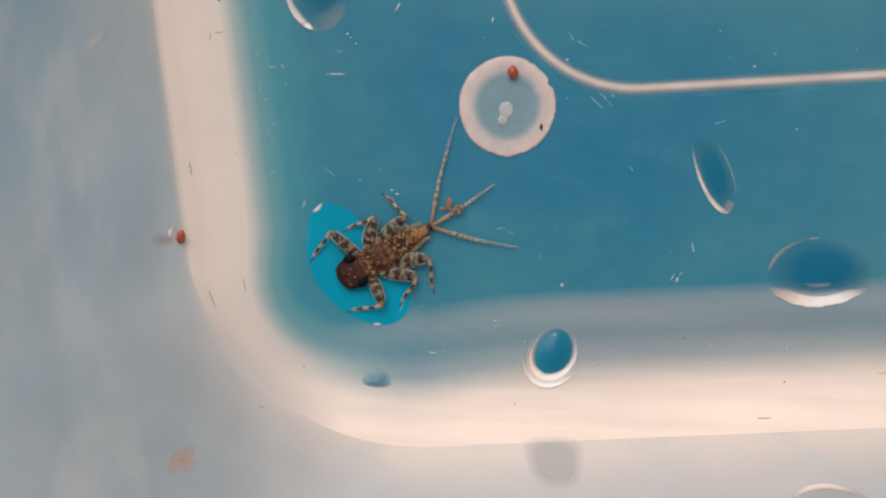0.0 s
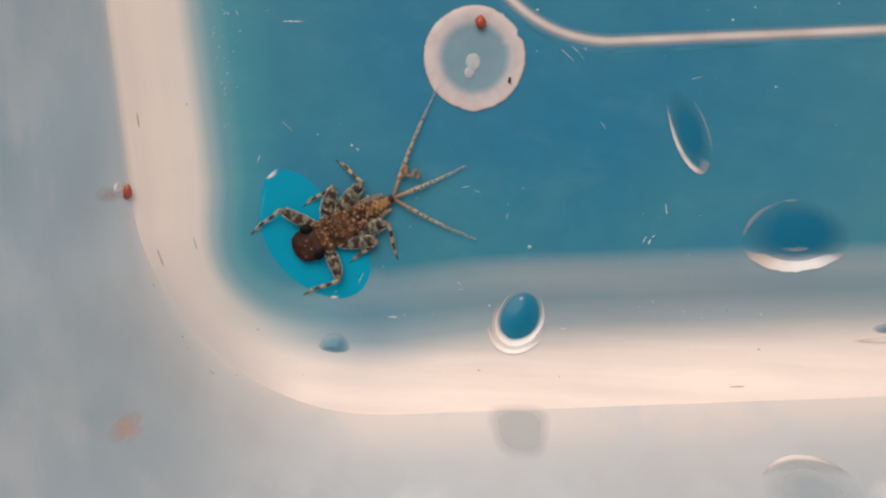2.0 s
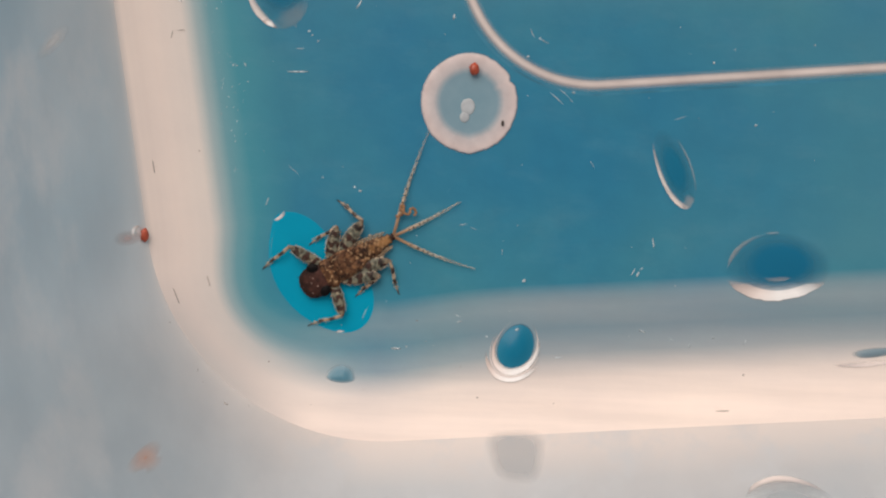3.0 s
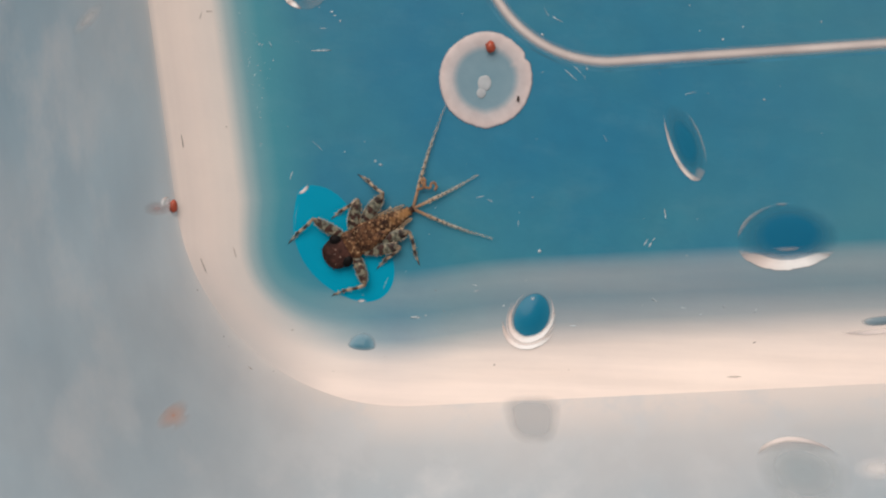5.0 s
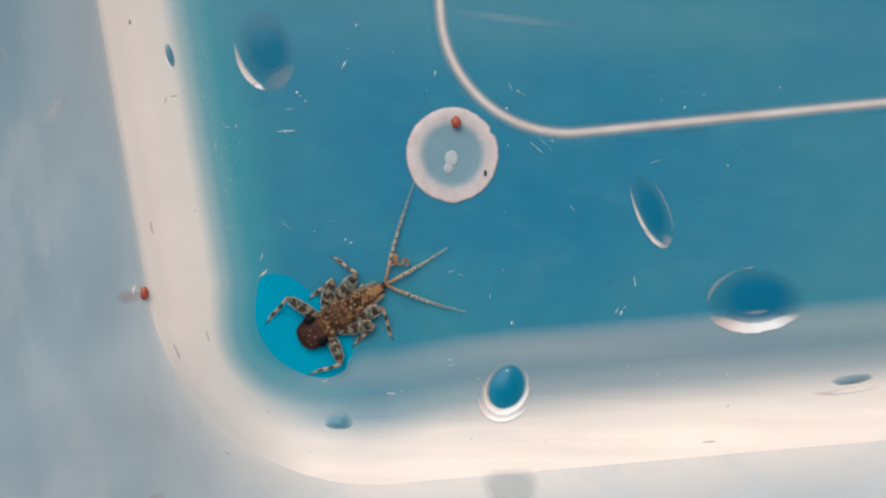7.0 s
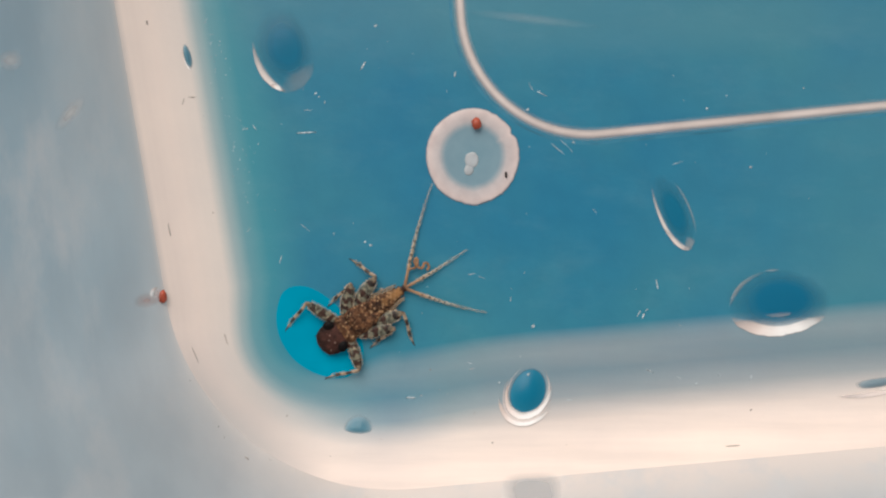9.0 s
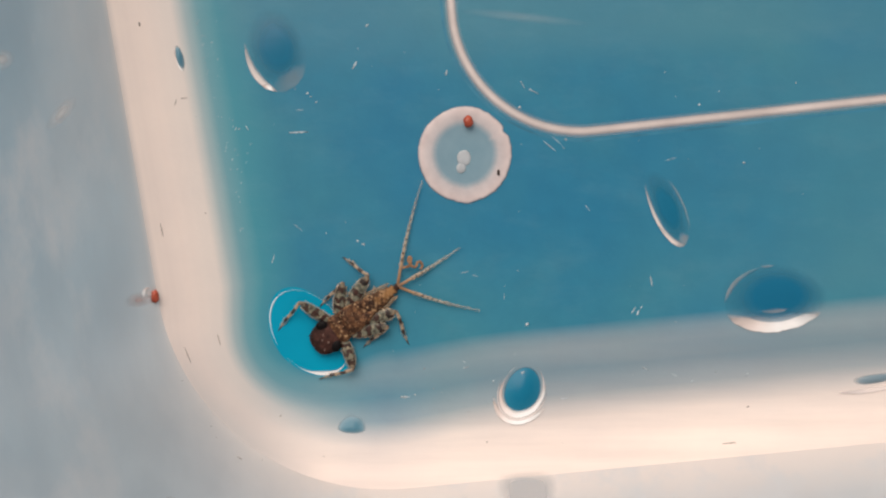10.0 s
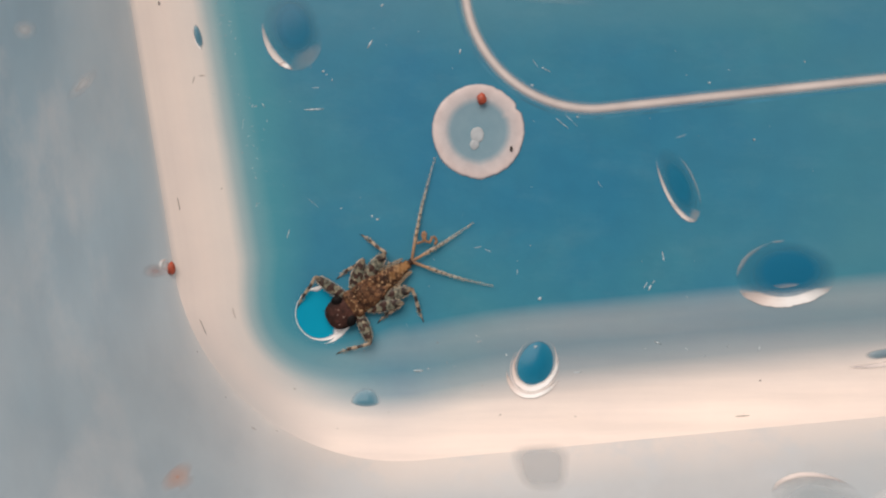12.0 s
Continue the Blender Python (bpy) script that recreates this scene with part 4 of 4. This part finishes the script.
def build_nymph():
    """Mayfly nymph; x ahead, y to its left, the floor at z = 0."""
    rnd = random.Random(21)
    body = new("mayfly_nymph")
    body.scale = (1, 1, 0.55)
    tagged(body, "brown mottled mayfly nymph with banded legs and three tails", "insect")
    head = part("head", hull([(2.22, 0.8, 1.05, 0.32), (2.42, 1.2, 1.05, 0.44), (2.8, 1.38, 1.05, 0.5), (3.3, 1.42, 1.03, 0.5), (3.75, 1.34, 0.98, 0.46), (4.1, 1.2, 0.92, 0.40), (4.38, 0.98, 0.87, 0.32), (4.57, 0.66, 0.84, 0.22), (4.66, 0.32, 0.82, 0.12)], 28, 2.2),
                M_HEAD, body, "dark brown broad flat head")
    for s in (1, -1):
        bm = bmesh.new()
        bmesh.ops.create_uvsphere(bm, u_segments=24, v_segments=14, radius=1)
        for v in bm.verts:
            v.co = Vector((2.93 + v.co.x * 0.50 + s * v.co.y * 0.1, s * 1.1 + v.co.y * 0.46, 1.3 + v.co.z * 0.36)) * MM
        part("eye", bm, M_EYE, head, "black bulging eye")
        part("antenna", tube(bend([(4.0, s * 0.85, 0.95), (4.25, s * 1.0, 0.88), (4.5, s * 1.08, 0.8)], 4), [0.045] * 4 + [0.03] * 4 + [0.012], n=6), M_HEAD, head, "short dark antenna")
    for x, y, r in ((3.30, -0.34, 0.065), (3.62, -0.02, 0.055), (3.28, 0.44, 0.07), (3.98, 0.78, 0.05)):
        bm = bmesh.new()
        bmesh.ops.create_icosphere(bm, subdivisions=2, radius=1)
        for v in bm.verts:
            v.co = Vector((x + v.co.x * r, y + v.co.y * r * 1.2, 1.51 - 0.16 * max(0.0, x - 3.3) - 0.06 * abs(y) + v.co.z * 0.05)) * MM
        part("ocellus", bm, M_OCELLUS, head, "small pale spot on the head")
    part("pronotum", hull([(1.3, 1.02, 1.06, 0.46), (1.42, 1.2, 1.08, 0.54), (1.62, 1.3, 1.09, 0.57), (1.95, 1.33, 1.08, 0.56), (2.2, 1.27, 1.06, 0.5), (2.38, 1.02, 1.04, 0.4)], 28), M_THORAX, body, "speckled brown front thorax plate")
    part("thorax", hull([(-0.75, 0.92, 1.06, 0.5), (-0.4, 1.08, 1.1, 0.6), (0.0, 1.2, 1.12, 0.66), (0.5, 1.25, 1.13, 0.68), (1.0, 1.22, 1.1, 0.63), (1.42, 1.06, 1.06, 0.5)], 28), M_THORAX, body, "speckled brown humped thorax")
    for s in (1, -1):
        part("wing_pad", tube(bend([(0.7, s * 0.55, 1.58), (0.0, s * 0.66, 1.66), (-0.6, s * 0.66, 1.62), (-1.15, s * 0.56, 1.5), (-1.5, s * 0.46, 1.4)], 4), [0.16, 0.26, 0.33, 0.38, 0.41, 0.43, 0.44, 0.44, 0.43, 0.41, 0.38, 0.34, 0.29, 0.22, 0.14, 0.08, 0.03], 0.3, 14), M_THORAX, body, "folded brown wing pad")
    edges = [-0.6 - 0.43 * k for k in range(10)]
    for k in range(9):
        x1, x0 = edges[k], edges[k + 1]
        w1, w0 = [1.0 - 0.045 * q - 0.0045 * q * q for q in (k, k + 1)]
        z1, z0 = 1.08 - 0.03 * k, 1.08 - 0.03 * (k + 1)
        h1, h0 = 0.52 - 0.026 * k, 0.52 - 0.026 * (k + 1)
        seg = part("tergite", hull([(x0 - 0.05, w0 * 0.98, z0, h0 * 1.02), (x0 + 0.02, w0 * 1.06, z0, h0 * 1.08), (x0 + 0.12, w0 * 1.05, z0, h0 * 1.06), ((x0 + x1) / 2, (w0 + w1) / 2, (z0 + z1) / 2, (h0 + h1) / 2), (x1, w1 * 0.94, z1, h1 * 0.92)], 28), M_ABDOMEN, body)
        for s in (1, -1):
            part("side_spine", tube([(x0 + 0.12, s * w0 * 0.98, z0 - 0.05), (x0 - 0.04, s * w0 * 1.07, z0 - 0.06), (x0 - 0.16, s * w0 * 1.08, z0 - 0.07)], [0.09, 0.06, 0.01], 0.6, 6), M_ABDOMEN, seg)
        if k < 7:
            for s in (1, -1):
                y0, j = s * w1 * 0.92, rnd.uniform(0.85, 1.15)
                part("gill", tube(bend([(x1 - 0.02, y0, 0.9), (x1 - 0.3, y0 + s * 0.16 * j, 0.92), (x1 - 0.6, y0 + s * 0.2 * j, 0.86), (x1 - 0.82, y0 + s * 0.12 * j, 0.8)], 4), [0.03, 0.08, 0.12, 0.15, 0.17, 0.18, 0.17, 0.16, 0.14, 0.11, 0.08, 0.05, 0.02], 0.1, 10), M_GILL, seg, "pale leaf-shaped gill")
    bits = []
    for q in range(26):
        a, r = rnd.uniform(0, 6.28), rnd.uniform(0.1, 0.3)
        bits.append(((-2.75, -1.0, 0.95), (-2.75 + r * math.cos(a), -1.08 + r * math.sin(a) * 0.8, 0.95 + rnd.uniform(-0.1, 0.2))))
    part("debris_tuft", hairs(bits, 4, 0.05), M_HAIR, body, "pale tuft of debris at the side of the abdomen")
    limbs = {}
    for name, bx, by, lf, lt, thick in (("right_fore", 2.1, -1.0, 3.2, 3.05, 0.46), ("right_middle", 1.2, -1.05, 2.9, 2.9, 0.53), ("right_hind", 0.2, -1.0, 3.45, 2.75, 0.55),
                                        ("left_fore", 2.1, 1.0, 2.8, 3.1, 0.46), ("left_middle", 1.2, 1.05, 3.3, 2.8, 0.56), ("left_hind", 0.2, 1.0, 3.45, 3.0, 0.57)):
        m = 20
        fs = [k / m * (1 + 0.35 / lf) for k in range(m + 1)]
        pts = [(lf * f - 0.35, 0.05 * math.sin(f * 3), 0.34 * smoothstep(0, 1, f) - 0.05 * math.sin(f * 3)) for f in fs]
        rad = [thick * (0.30 + 0.70 * math.sin(math.pi * min(1, (k / m) ** 0.9)) ** 0.75) for k in range(m + 1)]
        rad = [max(r, 0.2) if k > m * 0.7 else r for k, r in enumerate(rad)]
        rad[-1], rad[-2] = 0.10, 0.19
        leg = part("femur", tube(pts, rad, 0.42, 16), M_FEMUR, body, "flattened olive thigh with dark bands")
        fringe = []
        for q in range(150):
            k = rnd.uniform(2, m - 2)
            i = int(k)
            p = Vector(pts[i]).lerp(Vector(pts[i + 1]), k - i)
            s = rnd.choice((1, -1))
            e = rnd.uniform(0.06, 0.2)
            fringe.append(((p.x, p.y + s * rad[i] * 0.95, p.z), (p.x + e * rnd.uniform(-0.2, 0.9), p.y + s * (rad[i] + e), p.z + rnd.uniform(-0.08, 0.08))))
        part("hair_fringe", hairs(fringe, 5, 0.032), M_HAIR, leg, "fine pale hairs along the thigh")
        knee = Vector((lf - 0.05, 0, 0.34))
        drop_z = 0.95 + 0.34 - 0.09
        pts = bend([(0, 0, 0), (lt * 0.3, 0.05, -drop_z * 0.2), (lt * 0.62, -0.03, -drop_z * 0.66), (lt * 0.7, -0.02, -drop_z * 0.74), (lt * 0.86, 0.0, -drop_z * 0.9), (lt, 0.04, -drop_z)], 5)
        n = len(pts) - 1
        rad = [0.145 - 0.035 * k / n - 0.05 * smoothstep(0.5, 0.62, k / n) - 0.02 * math.exp(-((k / n - 0.62) / 0.03) ** 2) for k in range(n + 1)]
        rad[0], rad[-1] = 0.15, 0.03
        shin = part("tibia", tube(pts, rad, 0.85, 10), M_TIBIA, leg, "thin pale shin and foot with dark rings")
        end = pts[-1]
        part("claw", tube([end, end + Vector((0.1, 0.03, 0.0)), end + Vector((0.17, 0.1, -0.03))], [0.035, 0.03, 0.008], n=6), M_HEAD, shin, "tiny dark claw")
        fringe = []
        for q in range(80):
            k = rnd.uniform(1, n * 0.8)
            p, s, e = pts[int(k)], rnd.choice((1, -1)), rnd.uniform(0.06, 0.16)
            fringe.append((p + Vector((0, s * 0.1, 0)), p + Vector((e * rnd.uniform(0.1, 0.9), s * (0.12 + e), rnd.uniform(-0.03, 0.05)))))
        part("hair_fringe", hairs(fringe, 6, 0.026), M_HAIR, shin, "fine pale hairs along the shin")
        limbs[name] = (leg, shin, Vector((bx, by, 0.95)), knee)
    tails = {}
    for name, length, curve in (("right", 9.8, 0.2), ("middle", 6.6, -0.1), ("left", 7.7, -0.2)):
        pts = bend([(0, 0, 0), (length * 0.25, curve * 0.7, -0.1), (length * 0.5, curve, -0.25), (length * 0.75, curve * 0.7, -0.35), (length, 0, -0.4)], 14)
        m = len(pts) - 1
        rad = [0.115 * (1 - k / m) ** 0.75 + 0.026 + 0.010 * (k % 2) for k in range(m + 1)]
        tail = part("tail_filament", tube(pts, rad, 0.8, 8), M_TAIL, body, "long thin ringed tail filament")
        fringe = []
        for q in range(320):
            f = rnd.uniform(0.2, 0.97)
            k = int(f * m)
            s, e = rnd.choice((1, -1)), rnd.uniform(0.08, 0.22) * (1 - 0.5 * f)
            fringe.append((pts[k] + Vector((0, s * rad[k] * 0.8, 0)), pts[k] + Vector((e * rnd.uniform(0.3, 1.1), s * (rad[k] + e * 0.75), rnd.uniform(-0.05, 0.05)))))
        part("hair_fringe", hairs(fringe, 7, 0.032), M_HAIR, tail, "fine pale hairs along the tail")
        tails[name] = tail
    curl = bend([(1.5, 0.8, 0.0), (2.0, 0.5, 0.1), (2.3, 0.55, 0.2), (2.68, 0.85, 0.25), (2.58, 1.02, 0.25), (2.3, 0.82, 0.28), (2.2, 0.3, 0.3), (2.4, 0.0, 0.3), (2.75, 0.15, 0.25), (2.98, 0.0, 0.2), (2.85, -0.35, 0.1), (2.5, -0.45, 0.05)], 5)
    strand = part("algae_thread", tube(curl, [0.115 + 0.03 * math.sin(k * 1.9) for k in range(len(curl))], 1.0, 8), M_THREAD, body, "curled orange thread caught between the tails")
    return body, limbs, tails, strand


def swing(limb, rows):
    """Keys a leg: seconds, the thigh's turn, the shin's turn against the thigh (degrees)."""
    leg, shin, base, knee = limb
    walk(leg, [(t, pose(*(base * MM), 0, 0, a)) for t, a, b in rows])
    walk(shin, [(t, pose(*(knee * MM), 0, 0, b)) for t, a, b in rows])


def sway(ob, rows):
    """Keys a tail's turn about the end of the body."""
    walk(ob, [(t, pose(-4.45 * MM, 0, 0.85 * MM, 0, 0, a)) for t, a in rows])


# ---- table ----
bm = bmesh.new()
bmesh.ops.create_cube(bm, size=1)
for v in bm.verts:
    v.co = Vector((0.02 + v.co.x * 0.36, 0.02 + v.co.y * 0.30, v.co.z * 0.02 - 0.0115))
bmesh.ops.bevel(bm, geom=bm.edges[:], offset=0.004, segments=2, affect="EDGES")
tagged(part("table_top", bm, M_TABLE, smooth=False), "plain grey table top under the tray", "table", kind="structure")

tray = build_tray()
build_ridge(tray)
build_hairline(tray)
build_boss()
build_drops()
film = build_film()
# Painted highlights that rise at the film's edge as it shrinks.
bead = build_film_glint(film, "rim_glint", ((104, 13, 0.2), (225, 50, 0.012), (296, 26, 0.12), (268, 30, 0.03)), "bright white highlight painted round the shrunken film")
lobe = build_film_glint(film, "bright_lobe", ((314, 20, 0.5),), "broad white highlight painted at the film's edge", size=(2.72, 2.72), least=0.0)
early_glint = build_film_glint(film, "early_glint", ((320, 15, 0.07),), "thin white highlight painted at the film's edge", (-0.2, -0.05), (5.1, 3.65), -54, 0.0)
crescent_glint = build_film_glint(film, "crescent_glint", ((285, 24, 0.12), (165, 36, 0.025)), "bright white highlight painted as a crescent at the film's edge", (-0.32, -0.07), (4.15, 3.0), -56, 0.006)
grain_thing("red_grain", 3.13, 11.55, (0.42, 0.55, 0.35), M_RED, "red-brown grain on the milky ring", 0.1, 1)
grain_thing("dark_grain", 5.8, 7.05, (0.13, 0.28, 0.12), M_BLACK, "tiny dark grain on the milky ring", 0.1, 2)
grain_thing("red_grain", -23.9, -3.9, (0.3, 0.58, 0.35), M_RED, "red-brown grain at the foot of the side wall", 0.0, 3)
build_flecks()
build_specks()
nymph, legs, tails, thread = build_nymph()


def motions():
    """Keys the nymph, its legs and tails, and the sinking film of water."""
    walk(nymph, [
        (0, pose(-0.00690, -0.00440, 0, 0, 0, -146.5)),
        (0.5, pose(-0.00694, -0.00438, 0, 0, 0, -146.6)),
        (1, pose(-0.00682, -0.00440, 0, 0, 0, -145.0)),
        (1.2, pose(-0.00679, -0.00484, 0, 0, 0, -146.2)),
        (1.3, pose(-0.00676, -0.00515, 0, 0, 0, -146.6)),
        (1.5, pose(-0.00679, -0.00530, 0, 0, 0, -147.0)),
        (2, pose(-0.00688, -0.00547, 0, 0, 0, -147.7)),
        (3, pose(-0.00690, -0.00550, 0, 0, 0, -147.2)),
        (5, pose(-0.00686, -0.00555, 0, 0, 0, -147.0)),
        (5.5, pose(-0.00686, -0.00560, 0, 0, 0, -147.0)),
        (6.5, pose(-0.00680, -0.00550, 0, 0, 0, -145.8)),
        (7.5, pose(-0.00680, -0.00560, 0, 0, 0, -145.6)),
        (10, pose(-0.00676, -0.00566, 0, 0, 0, -144.2)),
        (11, pose(-0.00674, -0.00570, 0, 0, 0, -144.5)),
        (12, pose(-0.00670, -0.00576, 0, 0, 0, -143.6)),
    ])
    swing(legs["right_fore"], [(0, -71, 95), (0.5, -70, 95), (1, -75, 98), (1.5, -62, 108), (2, -54, 63), (3, -60, 68), (5, -60, 72), (5.5, -61, 75), (6.5, -66, 79), (7.5, -66, 82), (10, -67, 82), (11, -70, 86), (12, -69, 90)])
    swing(legs["right_middle"], [(0, -133, 126), (0.5, -135, 128), (1, -135, 126), (1.5, -128, 130), (2, -133, 136), (3, -132, 134), (5, -131, 135), (5.5, -130, 136), (6.5, -134, 139), (7.5, -139, 145), (10, -134, 143), (11, -142, 141), (12, -145, 143)])
    swing(legs["right_hind"], [(0, -166, 91), (0.5, -165, 93), (1, -166, 93), (1.5, -158, 84), (2, -158, 88), (3, -154, 84), (5, -154, 85), (5.5, -154, 86), (6.5, -159, 90), (7.5, -158, 91), (10, -158, 86), (11, -160, 89), (12, -163, 89)])
    swing(legs["left_fore"], [(0, 82, -103), (0.5, 84, -108), (1, 80, -87), (1.5, 75, -77), (2, 82, -89), (3, 77, -91), (5, 79, -93), (5.5, 80, -95), (6.5, 80, -92), (7.5, 76, -96), (10, 73, -93), (11, 77, -97), (12, 77, -97)])
    swing(legs["left_middle"], [(0, 139, -112), (0.5, 137, -110), (1, 136, -120), (1.5, 154, -138), (2, 154, -146), (3, 157, -147), (5, 156, -145), (5.5, 155, -143), (6.5, 154.5, -143), (7.5, 154, -147), (10, 155.5, -153), (11, 154, -152), (12, 153, -153)])
    swing(legs["left_hind"], [(0, 159, -93), (0.5, 159, -92), (1, 157, -87), (1.5, 169, -94), (2, 171, -96), (3, 170, -96), (5, 170, -95), (5.5, 170, -94), (6.5, 171, -98), (7.5, 169, -96), (10, 168, -95), (11, 168, -92), (12, 163, -91)])
    sway(tails["right"], [(0, 226), (0.5, 225), (1, 223), (1.5, 221), (2, 219), (3, 221), (5, 222), (5.5, 223), (6.5, 220), (7.5, 220), (10, 221), (11, 222), (12, 221)])
    sway(tails["middle"], [(0, 183), (0.5, 184), (1, 181), (1.5, 178), (2, 175), (3, 177), (5, 177), (5.5, 177), (6.5, 175), (7.5, 178), (10, 176), (11, 178), (12, 176)])
    sway(tails["left"], [(0, 136), (0.5, 138), (1, 135), (1.5, 129), (2, 125), (3, 128), (5, 129), (5.5, 129), (6.5, 126), (7.5, 129), (10, 128), (11, 130), (12, 127)])
    sway(thread, [(0, 184), (0.5, 175), (1, 177), (1.5, 199), (2, 200), (3, 204), (5, 200), (5.5, 197), (6.5, 195), (7.5, 197), (10, 191), (11, 191), (12, 190)])
    sink = [(0, -9.2, -5.6, 0), (1, -9.2, -5.6, 0), (1.2, -9.2, -5.9, 0), (1.5, -9.2, -6.3, 0), (2, -9.25, -6.5, 0), (3, -9.25, -6.6, 0), (5.5, -9.2, -6.6, 0.0), (6.5, -10.0, -6.75, 0.009),
            (7.5, -10.35, -6.8, 0.016), (9.5, -10.55, -7.05, 0.0215), (10, -10.65, -7.05, 0.023), (10.15, -10.6, -7.1, 0.026), (10.3, -10.7, -7.15, 0.036), (10.5, -10.75, -7.2, 0.042), (11, -10.75, -7.25, 0.050), (12, -10.3, -7.25, 0.056)]
    walk(bead, [(t, pose(0, 0, z * MM)) for t, z in ((0, -0.3), (9.3, -0.3), (10, -0.1), (10.3, -0.03), (10.5, 0.0), (10.65, 0.03), (10.8, 0.044), (11, 0.050), (12, 0.075))])
    walk(lobe, [(t, pose(0, 0, z * MM)) for t, z in ((0, -0.3), (9.3, -0.3), (10, -0.1), (10.2, -0.01), (10.35, 0.034), (10.5, 0.044), (11, 0.052), (12, 0.068))])
    walk(early_glint, [(t, pose(0, 0, z * MM)) for t, z in ((0, -0.05), (5.6, -0.05), (6.2, 0.002), (6.5, 0.008), (6.8, 0.002), (7.2, -0.05), (12, -0.05))])
    walk(crescent_glint, [(t, pose(0, 0, z * MM)) for t, z in (
        (0, -0.05), (7.7, -0.05), (9.3, -0.03), (9.5, -0.012), (9.8, 0.012), (10, 0.021), (10.15, 0.018), (10.3, -0.03), (10.5, -0.05), (12, -0.05))])
    walk(film, [(t, pose(x * MM, y * MM, 0.002 * MM - z * MM)) for t, x, y, z in sink])


motions()
